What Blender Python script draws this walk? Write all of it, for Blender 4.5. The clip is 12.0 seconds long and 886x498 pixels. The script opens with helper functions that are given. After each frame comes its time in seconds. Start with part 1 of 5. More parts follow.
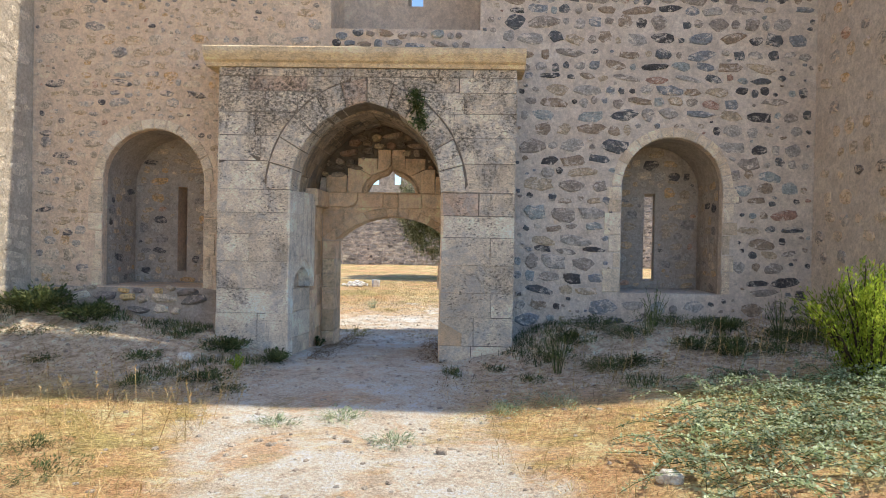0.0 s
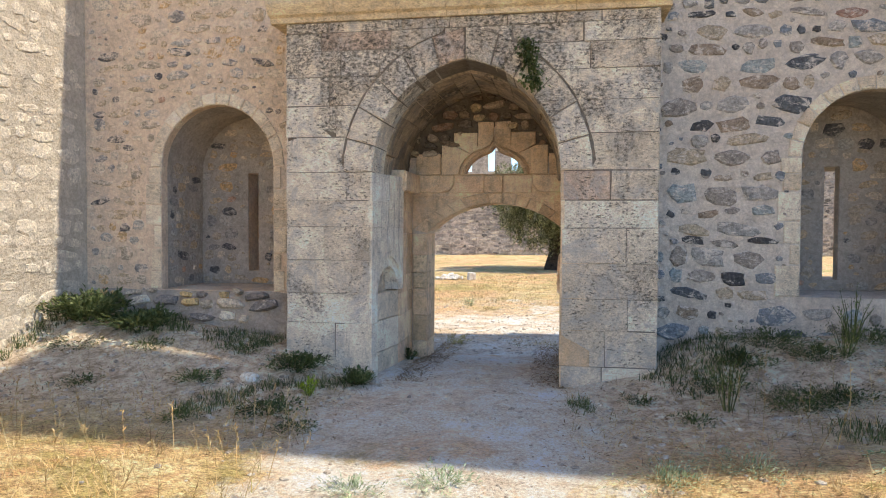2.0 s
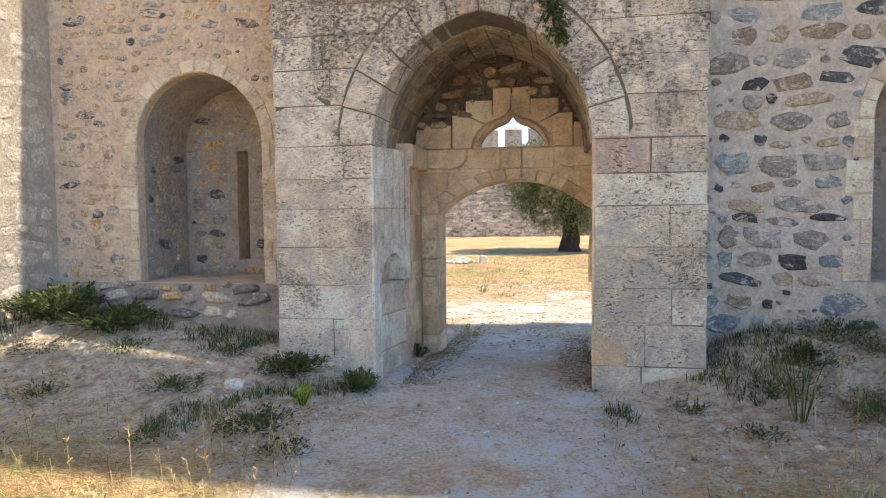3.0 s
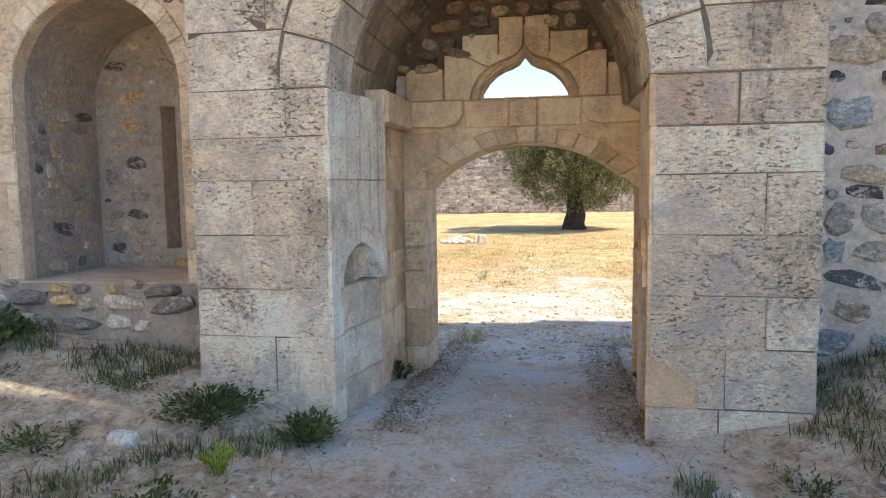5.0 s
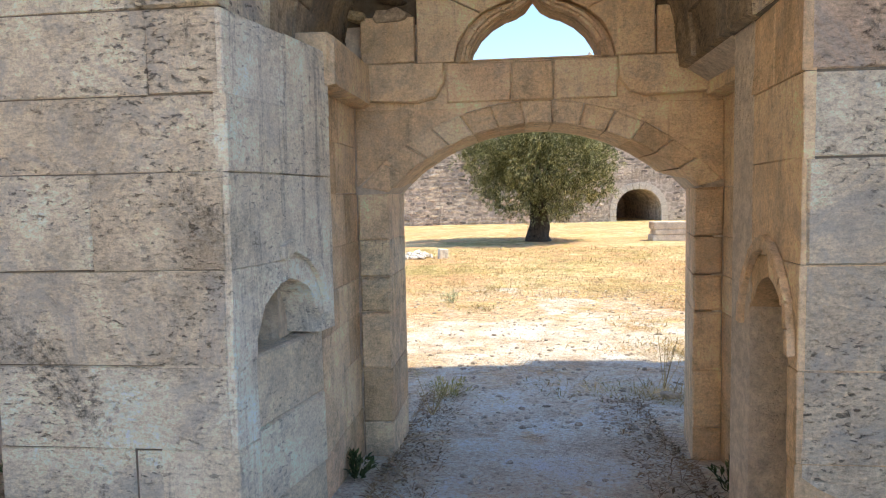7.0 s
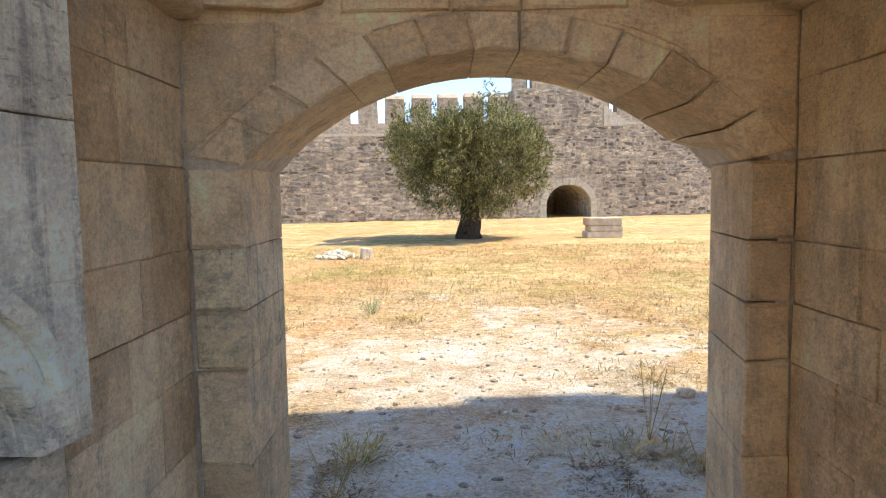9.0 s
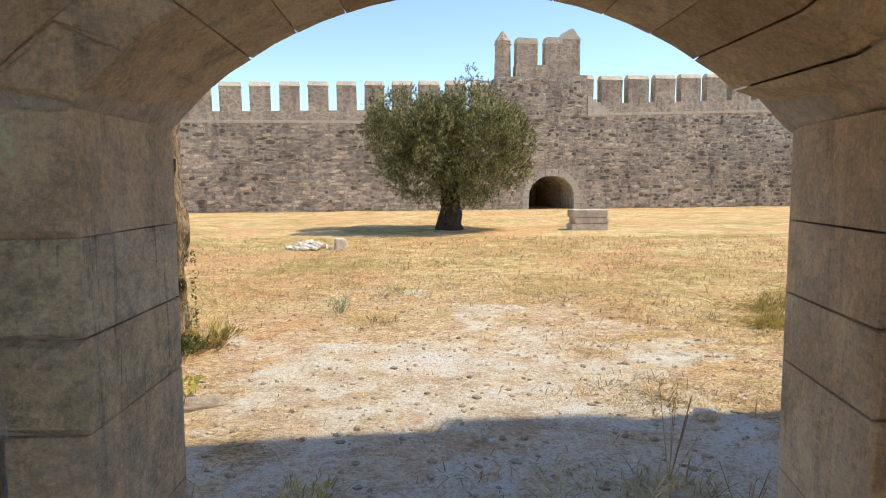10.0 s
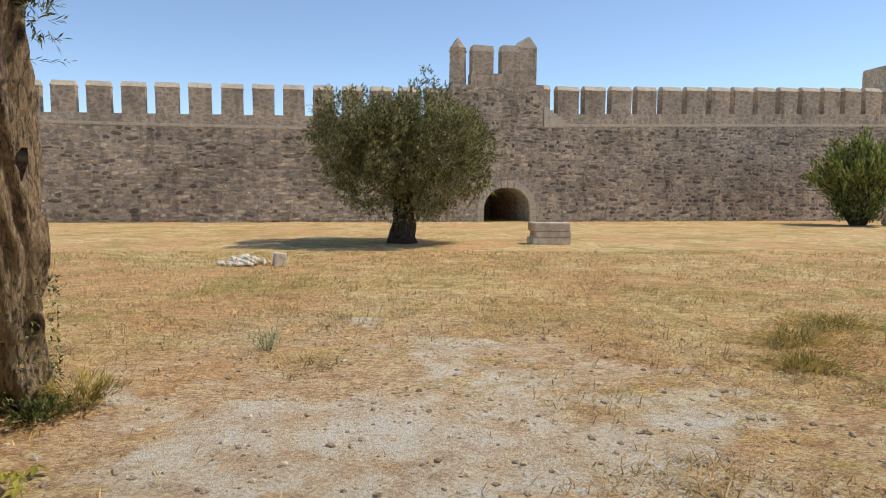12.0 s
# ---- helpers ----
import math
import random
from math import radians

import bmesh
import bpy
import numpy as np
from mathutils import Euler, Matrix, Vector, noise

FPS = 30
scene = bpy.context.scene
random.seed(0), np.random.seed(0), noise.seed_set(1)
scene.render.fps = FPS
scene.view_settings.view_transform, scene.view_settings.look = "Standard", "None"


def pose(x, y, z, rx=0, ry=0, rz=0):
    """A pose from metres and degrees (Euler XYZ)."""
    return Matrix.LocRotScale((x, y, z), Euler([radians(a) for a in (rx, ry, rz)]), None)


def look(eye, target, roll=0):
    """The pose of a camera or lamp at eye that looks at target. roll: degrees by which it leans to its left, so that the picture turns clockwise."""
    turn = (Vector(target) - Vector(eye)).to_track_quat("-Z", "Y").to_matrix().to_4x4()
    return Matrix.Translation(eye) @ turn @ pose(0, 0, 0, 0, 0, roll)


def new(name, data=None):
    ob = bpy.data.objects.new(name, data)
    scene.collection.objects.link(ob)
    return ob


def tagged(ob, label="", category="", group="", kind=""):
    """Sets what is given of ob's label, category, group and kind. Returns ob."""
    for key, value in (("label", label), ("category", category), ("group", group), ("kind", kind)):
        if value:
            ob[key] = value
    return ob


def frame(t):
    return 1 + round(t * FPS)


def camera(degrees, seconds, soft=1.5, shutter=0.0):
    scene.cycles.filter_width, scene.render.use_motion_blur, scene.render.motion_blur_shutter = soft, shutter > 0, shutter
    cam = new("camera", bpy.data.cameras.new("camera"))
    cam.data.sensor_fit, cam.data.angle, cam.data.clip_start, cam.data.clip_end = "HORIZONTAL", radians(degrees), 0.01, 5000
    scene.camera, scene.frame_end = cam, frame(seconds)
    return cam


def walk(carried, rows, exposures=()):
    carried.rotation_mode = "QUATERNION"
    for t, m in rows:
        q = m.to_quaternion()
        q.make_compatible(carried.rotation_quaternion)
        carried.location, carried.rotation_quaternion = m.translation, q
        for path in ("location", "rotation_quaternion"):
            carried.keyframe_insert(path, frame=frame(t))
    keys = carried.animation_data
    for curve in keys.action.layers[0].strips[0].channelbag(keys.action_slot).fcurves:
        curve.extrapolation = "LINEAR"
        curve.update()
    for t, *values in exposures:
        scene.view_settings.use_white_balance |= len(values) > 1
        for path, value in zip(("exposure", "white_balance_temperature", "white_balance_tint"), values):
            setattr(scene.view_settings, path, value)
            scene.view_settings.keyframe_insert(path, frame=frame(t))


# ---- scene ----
cam = camera(66.7, 12.0, soft=1.0)
PATH = [
    (0, (0.32, 0.491, 1.683), (0.26, 2.49, 1.659), 1.1),
    (0.5, (0.244, 0.952, 1.666), (0.102, 2.947, 1.64), 1.1),
    (1, (0.211, 1.409, 1.665), (-0.008, 3.397, 1.63), 1.0),
    (1.5, (0.114, 1.878, 1.685), (-0.173, 3.857, 1.643), 0.8),
    (2, (-0.035, 2.344, 1.721), (-0.366, 4.316, 1.659), 0.3),
    (2.5, (-0.098, 2.849, 1.715), (-0.45, 4.816, 1.631), -0.2),
    (3, (-0.223, 3.293, 1.703), (-0.582, 5.257, 1.589), -0.6),
    (3.5, (-0.267, 3.782, 1.693), (-0.63, 5.744, 1.548), -0.7),
    (5.5, (-0.623, 5.689, 1.655), (-0.957, 7.652, 1.468), -0.7),
    (6, (-0.735, 6.157, 1.627), (-1.035, 8.126, 1.446), -0.8),
    (6.5, (-0.841, 6.635, 1.633), (-1.101, 8.611, 1.466), -0.8),
    (7, (-0.969, 7.08, 1.618), (-1.179, 9.063, 1.465), -1.1),
    (7.5, (-1.006, 7.535, 1.599), (-1.151, 9.524, 1.457), -1.0),
    (7.7, (-1.012, 7.698, 1.602), (-1.135, 9.689, 1.467), -1.1),
    (9.5, (-1.019, 9.21, 1.514), (-0.982, 11.201, 1.331), -0.5),
    (10, (-0.976, 9.678, 1.478), (-0.916, 11.668, 1.284), -0.2),
    (10.5, (-1.028, 10.086, 1.447), (-0.951, 12.074, 1.244), -0.3),
    (11, (-1.023, 10.532, 1.428), (-0.915, 12.519, 1.224), -0.2),
    (11.5, (-0.983, 10.913, 1.427), (-0.834, 12.899, 1.241), 0.1),
    (12, (-0.969, 11.301, 1.421), (-0.764, 13.284, 1.262), 0.5),
]
walk(cam, [(t, look(eye, aim, roll)) for t, eye, aim, roll in PATH], [(0, 1.02, 6700, 10), (2.5, 1.34, 6800, 10), (6.5, 1.58, 7000, 10), (7.7, 1.53, 7200, 10), (9.5, 1.3, 7400, 10), (10.5, 0.66, 7500, 10), (12, 0.42, 7600, 10)])

# ---- world, sun ----
ELEV, AZ = 59.0, 83.5   # sun height; its bearing from +y towards +x
world = bpy.data.worlds.new("world")
scene.world = world
world.use_nodes = True
_sky = world.node_tree.nodes.new("ShaderNodeTexSky")
_sky.sky_type, _sky.sun_disc = "NISHITA", False
_sky.sun_elevation, _sky.sun_rotation = radians(ELEV), radians(AZ)
_sky.air_density, _sky.dust_density, _sky.ozone_density, _sky.altitude = 0.9, 0.0, 5.0, 1500
_bg = world.node_tree.nodes["Background"]
world.node_tree.links.new(_sky.outputs[0], _bg.inputs[0])
_bg.inputs[1].default_value = 0.15
sun_data = bpy.data.lights.new("sun", "SUN")
sun_data.energy, sun_data.angle, sun_data.color = 2.3, radians(0.53), (1.0, 0.92, 0.79)
sun = new("sun", sun_data)
_d = Vector((math.sin(radians(AZ)) * math.cos(radians(ELEV)), math.cos(radians(AZ)) * math.cos(radians(ELEV)), math.sin(radians(ELEV))))
sun.matrix_world = look(_d * 60, (0, 0, 0))

# ---- materials ----
def material(name, rough=0.9):
    m = bpy.data.materials.new(name)
    m.use_nodes = True
    nt = m.node_tree
    b = nt.nodes["Principled BSDF"]
    b.inputs["Roughness"].default_value = rough
    b.inputs["Specular IOR Level"].default_value = 0.2
    return m, nt, b


def node(nt, kind, **values):
    n = nt.nodes.new(kind)
    for key, value in values.items():
        n.inputs[key.replace("_", " ")].default_value = value
    return n


def noise_tex(nt, scale, detail=6.0, rough=0.6, vec=None, distort=0.0):
    n = node(nt, "ShaderNodeTexNoise", Scale=scale, Detail=detail, Roughness=rough, Distortion=distort)
    if vec is not None:
        nt.links.new(vec, n.inputs["Vector"])
    return n.outputs["Fac"]


def ramp(nt, fac, stops, mode="LINEAR"):
    r = nt.nodes.new("ShaderNodeValToRGB")
    r.color_ramp.interpolation = mode
    els = r.color_ramp.elements
    while len(els) < len(stops):
        els.new(0.5)
    for e, (p, c) in zip(els, stops):
        e.position, e.color = p, (*c, 1) if len(c) == 3 else (c[0], c[0], c[0], 1)
    nt.links.new(fac, r.inputs[0])
    return r.outputs[0]


def mix(nt, fac, a, b, mode="MIX"):
    m = nt.nodes.new("ShaderNodeMix")
    m.data_type, m.blend_type = "RGBA", mode
    for socket, value in ((m.inputs[0], fac), (m.inputs[6], a), (m.inputs[7], b)):
        if hasattr(value, "is_linked"):
            nt.links.new(value, socket)
        elif isinstance(value, (int, float)):
            socket.default_value = value
        else:
            socket.default_value = (*value, 1)
    return m.outputs[2]


def lift(nt, col, gain, top=0.9):
    """Bring a mottled colour back to its mean tone, kept under a ceiling."""
    return mix(nt, 1.0, mix(nt, 1.0, col, (gain, gain, gain), "MULTIPLY"), (top, top, top), "DARKEN")


def bump(nt, bsdf, height, strength, dist, below=None):
    n = nt.nodes.new("ShaderNodeBump")
    n.inputs["Strength"].default_value, n.inputs["Distance"].default_value = strength, dist
    nt.links.new(height, n.inputs["Height"])
    if below is not None:
        nt.links.new(below, n.inputs["Normal"])
    nt.links.new(n.outputs[0], bsdf.inputs["Normal"])
    return n.outputs[0]


def world_vec(nt, scale=(1, 1, 1)):
    g = nt.nodes.new("ShaderNodeNewGeometry")
    mp = nt.nodes.new("ShaderNodeMapping")
    mp.inputs["Scale"].default_value = scale
    nt.links.new(g.outputs["Position"], mp.inputs[0])
    return mp.outputs[0]


def own_random(nt):
    return nt.nodes.new("ShaderNodeObjectInfo").outputs["Random"]


def island_random(nt):
    return nt.nodes.new("ShaderNodeNewGeometry").outputs["Random Per Island"]


def times(nt, a, b):
    n = nt.nodes.new("ShaderNodeMath")
    n.operation = "MULTIPLY"
    for i, q in enumerate((a, b)):
        if hasattr(q, "is_linked"):
            nt.links.new(q, n.inputs[i])
        else:
            n.inputs[i].default_value = q
    return n.outputs[0]


def limestone(name, base, dark, light, stain=0.5, pits=0.6, lichen=(0.06, 0.052, 0.042), crust=False, drips=0.0, rust=None, tooled=0.65):
    """Weathered ashlar: tone per block, faint blotches, tooling, clustered pits, black lichen and water runs."""
    m, nt, b = material(name, 0.92)
    v = world_vec(nt)
    stops = [(0, dark), (0.4, base), (0.9, light)]
    if rust:
        stops += [(0.97, light), (0.985, rust)]
    tone = ramp(nt, own_random(nt), stops)
    # cloudy change of tone inside a block
    tone = mix(nt, 0.8, tone, ramp(nt, noise_tex(nt, 1.9, 7, 0.65, v, 0.4), [(0.34, (0.74, 0.72, 0.69)), (0.66, (1.18, 1.17, 1.15))]), "MULTIPLY")
    tone = mix(nt, 0.7, tone, ramp(nt, noise_tex(nt, 6.5, 9, 0.75, v, 0.5), [(0.34, (0.7, 0.69, 0.67)), (0.64, (1.2, 1.2, 1.18))]), "MULTIPLY")
    # fine grain and horizontal tooling
    grain = noise_tex(nt, 75, 7, 0.8, v)
    tool = noise_tex(nt, 30, 7, 0.75, world_vec(nt, (0.8, 0.8, 2.2)), 0.4)
    col = mix(nt, 0.6, tone, ramp(nt, grain, [(0.34, (0.55, 0.53, 0.5)), (0.66, (1.3, 1.3, 1.3))]), "MULTIPLY")
    col = mix(nt, tooled, col, ramp(nt, tool, [(0.36, (0.55, 0.53, 0.5)), (0.52, (1.0, 1.0, 1.0)), (0.66, (1.2, 1.2, 1.2))]), "MULTIPLY")
    # grey weathering in ragged patches
    rag = ramp(nt, noise_tex(nt, 2.6, 10, 0.78, v, 0.8), [(0.47, (0,)), (0.6, (0.8,))])
    grey = (dark[0] * 0.58, dark[0] * 0.55, dark[0] * 0.5)
    col = mix(nt, times(nt, rag, stain), col, grey)
    runs = noise_tex(nt, 1.2, 10, 0.75, world_vec(nt, (1.3, 1.3, 0.9)), 0.8)
    if crust:
        # black lichen thickens towards the cornice
        high = nt.nodes.new("ShaderNodeMapRange")
        high.inputs[1].default_value, high.inputs[2].default_value, high.inputs[3].default_value, high.inputs[4].default_value = 2.3, 3.9, -0.05, 0.085
        part_z = nt.nodes.new("ShaderNodeSeparateXYZ")
        nt.links.new(v, part_z.inputs[0])
        nt.links.new(part_z.outputs[2], high.inputs[0])
        more = nt.nodes.new("ShaderNodeMath")
        nt.links.new(runs, more.inputs[0])
        nt.links.new(high.outputs[0], more.inputs[1])
        runs = more.outputs[0]
    spots = noise_tex(nt, 22, 9, 0.82, world_vec(nt, (0.9, 0.9, 1.3)))
    grime = times(nt, ramp(nt, runs, [(0.5, (0,)), (0.58, (1,))]), ramp(nt, spots, [(0.43, (0.0,)), (0.58, (0.9,))]))
    col = mix(nt, times(nt, grime, min(1.0, stain * 1.25)), col, lichen)
    if drips:
        # dark water stains running down the face
        wet = noise_tex(nt, 2.6, 9, 0.75, world_vec(nt, (3.6, 3.6, 0.4)), 0.4)
        wet = times(nt, ramp(nt, wet, [(0.52, (0,)), (0.62, (1,))]), ramp(nt, tool, [(0.36, (1,)), (0.6, (0.45,))]))
        col = mix(nt, times(nt, wet, drips), col, (0.06, 0.052, 0.045))
    # pits, gathered in weathered parts of the face
    deep = noise_tex(nt, 32, 4, 0.6, world_vec(nt, (0.8, 0.8, 1.7)), 0.5)
    where = ramp(nt, noise_tex(nt, 3.1, 8, 0.75, v, 0.3), [(0.43, (0,)), (0.56, (1,))])
    holes = mix(nt, where, (1, 1, 1), ramp(nt, deep, [(0.36, (0,)), (0.44, (1,))]))
    col = mix(nt, pits, col, mix(nt, 1.0, col, ramp(nt, holes, [(0.0, (0.28,)), (0.8, (1,))]), "MULTIPLY"))
    col = lift(nt, col, 1.22, 0.95)
    nt.links.new(col, b.inputs["Base Color"])
    n1 = bump(nt, b, holes, pits, 0.025)
    n2 = bump(nt, b, grain, 0.6, 0.008, n1)
    n3 = bump(nt, b, tool, tooled, 0.022, n2)
    bump(nt, b, noise_tex(nt, 7, 10, 0.72, v), 0.8, 0.05, n3)
    return m


def streaks(nt, col):
    """Dark weather stains that run down a high wall, and paler washed patches."""
    stain = noise_tex(nt, 1.0, 10, 0.78, world_vec(nt, (1.9, 1.9, 0.5)), 0.6)
    col = mix(nt, ramp(nt, stain, [(0.52, (0,)), (0.63, (0.6,))]), col, (0.11, 0.096, 0.086))
    pale = noise_tex(nt, 0.35, 8, 0.7, world_vec(nt), 0.4)
    return mix(nt, 0.6, col, ramp(nt, pale, [(0.36, (0.7, 0.66, 0.62)), (0.64, (1.4, 1.33, 1.25))]), "MULTIPLY")


def stone_material(name, stops, island=False, smear=(0.66, 0.56, 0.44), cover=0.52):
    """Field stone: tone per stone, grain, and old mortar smeared over part of its face."""
    m, nt, b = material(name, 0.85)
    v = world_vec(nt)
    tone = ramp(nt, island_random(nt) if island else own_random(nt), stops, "CONSTANT")
    g = noise_tex(nt, 34, 8, 0.78, v)
    col = mix(nt, 0.8, tone, ramp(nt, g, [(0.34, (0.35, 0.34, 0.33)), (0.66, (1.6, 1.58, 1.52))]), "MULTIPLY")
    col = mix(nt, 0.6, col, ramp(nt, noise_tex(nt, 8, 7, 0.72, v, 0.4), [(0.36, (0.6, 0.6, 0.6)), (0.64, (1.35, 1.33, 1.3))]), "MULTIPLY")
    film = ramp(nt, noise_tex(nt, 9, 10, 0.8, world_vec(nt, (0.8, 0.8, 1.4)), 0.6), [(cover, (0,)), (cover + 0.09, (0.9,))])
    col = mix(nt, film, col, mix(nt, 0.6, smear, ramp(nt, g, [(0.34, (0.6, 0.58, 0.56)), (0.66, (1.25, 1.25, 1.25))]), "MULTIPLY"))
    if name == "curtain_stone":
        col = streaks(nt, col)
    col = lift(nt, col, 1.2)
    nt.links.new(col, b.inputs["Base Color"])
    n1 = bump(nt, b, g, 0.8, 0.02)
    bump(nt, b, noise_tex(nt, 9, 6, 0.7, v), 0.8, 0.04, n1)
    return m


def mortar_material(name, base, other, dark, rubble=0.0, plaster=None):
    m, nt, b = material(name, 0.95)
    v = world_vec(nt)
    col = mix(nt, ramp(nt, noise_tex(nt, 1.1, 6, 0.65, v), [(0.35, (0,)), (0.68, (1,))]), base, other)
    if plaster:
        # the plaster turns pinker towards the tower at -x
        sep = nt.nodes.new("ShaderNodeSeparateXYZ")
        nt.links.new(v, sep.inputs[0])
        along_x = nt.nodes.new("ShaderNodeMapRange")
        along_x.inputs[1].default_value, along_x.inputs[2].default_value = 1.0, -3.0
        nt.links.new(sep.outputs[0], along_x.inputs[0])
        col = mix(nt, along_x.outputs[0], col, plaster)
    col = mix(nt, 0.55, col, ramp(nt, noise_tex(nt, 22, 10, 0.82, v, 0.3), [(0.36, (0.5, 0.48, 0.46)), (0.64, (1.3, 1.3, 1.3))]), "MULTIPLY")
    col = mix(nt, 0.5, col, ramp(nt, noise_tex(nt, 5, 8, 0.75, v, 0.5), [(0.36, (0.68, 0.66, 0.63)), (0.64, (1.2, 1.2, 1.18))]), "MULTIPLY")
    col = mix(nt, ramp(nt, noise_tex(nt, 1.9, 10, 0.78, v, 0.6), [(0.55, (0,)), (0.68, (0.6,))]), col, dark)
    if rubble:
        vor = node(nt, "ShaderNodeTexVoronoi", Scale=rubble, Randomness=0.95)
        vor.feature = "DISTANCE_TO_EDGE"
        nt.links.new(world_vec(nt, (0.75, 0.75, 1.3)), vor.inputs["Vector"])
        col = mix(nt, ramp(nt, vor.outputs["Distance"], [(0.02, (0,)), (0.2, (0.55,))]), col, ramp(nt, noise_tex(nt, 7, 3, 0.6, v), [(0.3, (0.1, 0.09, 0.085)), (0.5, (0.27, 0.23, 0.19)), (0.7, (0.36, 0.3, 0.24))]))
    if rubble:
        col = streaks(nt, col)
    col = lift(nt, col, 1.1)
    nt.links.new(col, b.inputs["Base Color"])
    n1 = bump(nt, b, noise_tex(nt, 45, 5, 0.7, v), 0.6, 0.012)
    n2 = bump(nt, b, noise_tex(nt, 13, 8, 0.72, v, 0.4), 0.8, 0.035, n1)
    bump(nt, b, noise_tex(nt, 4.5, 7, 0.68, v), 0.9, 0.07, n2)
    return m


def leaf_material(name, dark, mid, light, trans=0.25):
    m, nt, b = material(name, 0.55)
    col = ramp(nt, island_random(nt), [(0, dark), (0.55, mid), (1, light)])
    col = mix(nt, 0.8, col, ramp(nt, noise_tex(nt, 2.4, 5, 0.65, world_vec(nt)), [(0.38, (0.5, 0.52, 0.46)), (0.5, (1.0, 1.0, 1.0)), (0.62, (1.5, 1.45, 1.35))]), "MULTIPLY")
    nt.links.new(col, b.inputs["Base Color"])
    t = nt.nodes.new("ShaderNodeBsdfTranslucent")
    nt.links.new(col, t.inputs[0])
    mx = nt.nodes.new("ShaderNodeMixShader")
    mx.inputs[0].default_value = trans
    nt.links.new(b.outputs[0], mx.inputs[1])
    nt.links.new(t.outputs[0], mx.inputs[2])
    nt.links.new(mx.outputs[0], nt.nodes["Material Output"].inputs[0])
    return m


def bark_material(name, base, dark):
    m, nt, b = material(name, 0.95)
    v = world_vec(nt, (7, 7, 1.8))
    f = noise_tex(nt, 3.4, 9, 0.74, v, 1.4)
    fine = noise_tex(nt, 11, 9, 0.8, world_vec(nt, (3, 3, 1.2)), 0.6)
    col = mix(nt, ramp(nt, f, [(0.38, (0,)), (0.58, (1,))]), dark, base)
    col = mix(nt, 0.6, col, ramp(nt, fine, [(0.36, (0.25, 0.23, 0.2)), (0.64, (1.55, 1.5, 1.42))]), "MULTIPLY")
    vor = node(nt, "ShaderNodeTexVoronoi", Scale=3.2, Randomness=1.0)
    nt.links.new(world_vec(nt, (1.2, 1.2, 0.8)), vor.inputs["Vector"])
    knots = ramp(nt, vor.outputs["Distance"], [(0.1, (0,)), (0.24, (1,))])
    col = mix(nt, knots, (dark[0] * 0.4, dark[1] * 0.4, dark[2] * 0.4), col)
    nt.links.new(col, b.inputs["Base Color"])
    n1 = bump(nt, b, f, 1.0, 0.05)
    n2 = bump(nt, b, knots, 1.0, 0.06, n1)
    bump(nt, b, fine, 0.7, 0.02, n2)
    return m


M_ASH = limestone("grey_limestone", (0.84, 0.72, 0.565), (0.70, 0.59, 0.455), (0.92, 0.81, 0.655), 0.8, 0.9, crust=True, rust=(0.66, 0.50, 0.38))
# pale reveal stone, lightened further: bounce from sunlit ground is in its colour
M_PALE_BOUNCE = limestone("pale_bounce_limestone", (0.90, 0.785, 0.63), (0.84, 0.72, 0.565), (0.93, 0.83, 0.69), 0.3, 0.6, drips=0.5, tooled=0.3)
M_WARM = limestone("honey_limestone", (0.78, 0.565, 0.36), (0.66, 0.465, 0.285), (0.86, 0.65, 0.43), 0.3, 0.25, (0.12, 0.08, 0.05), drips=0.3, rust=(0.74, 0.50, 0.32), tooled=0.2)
M_EDGE = limestone("niche_edge_stone", (0.80, 0.66, 0.485), (0.68, 0.55, 0.395), (0.88, 0.75, 0.58), 0.3, 0.5, tooled=0.3)
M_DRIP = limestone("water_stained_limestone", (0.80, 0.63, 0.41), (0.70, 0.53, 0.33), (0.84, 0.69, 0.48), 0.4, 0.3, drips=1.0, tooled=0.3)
M_CORN = limestone("cornice_limestone", (0.82, 0.66, 0.44), (0.76, 0.59, 0.375), (0.86, 0.72, 0.52), 0.2, 0.25)
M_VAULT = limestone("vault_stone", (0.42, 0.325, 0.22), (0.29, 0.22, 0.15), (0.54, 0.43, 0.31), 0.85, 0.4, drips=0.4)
# fill behind rubble; the shade of its gaps is put into this colour
M_GAP_SHADE = mortar_material("gap_shade_fill", (0.17, 0.13, 0.09), (0.22, 0.17, 0.12), (0.05, 0.04, 0.03))
M_MORT = mortar_material("wall_mortar", (0.76, 0.665, 0.555), (0.68, 0.575, 0.465), (0.44, 0.375, 0.305), plaster=(0.80, 0.625, 0.455))
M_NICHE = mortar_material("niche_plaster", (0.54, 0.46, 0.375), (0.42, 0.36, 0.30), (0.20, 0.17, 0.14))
M_JOINT = mortar_material("joint_mortar", (0.30, 0.25, 0.19), (0.19, 0.155, 0.12), (0.08, 0.065, 0.05))
M_SIDE = mortar_material("tower_masonry", (0.62, 0.53, 0.41), (0.52, 0.44, 0.34), (0.27, 0.225, 0.175))
M_FARW = mortar_material("curtain_masonry", (0.66, 0.575, 0.475), (0.52, 0.45, 0.37), (0.15, 0.125, 0.1), 2.7)
M_MERL = mortar_material("merlon_masonry", (0.60, 0.515, 0.415), (0.48, 0.41, 0.325), (0.15, 0.12, 0.095), 3.0)
M_CAP = mortar_material("merlon_cap", (0.66, 0.59, 0.48), (0.54, 0.48, 0.39), (0.25, 0.22, 0.18))
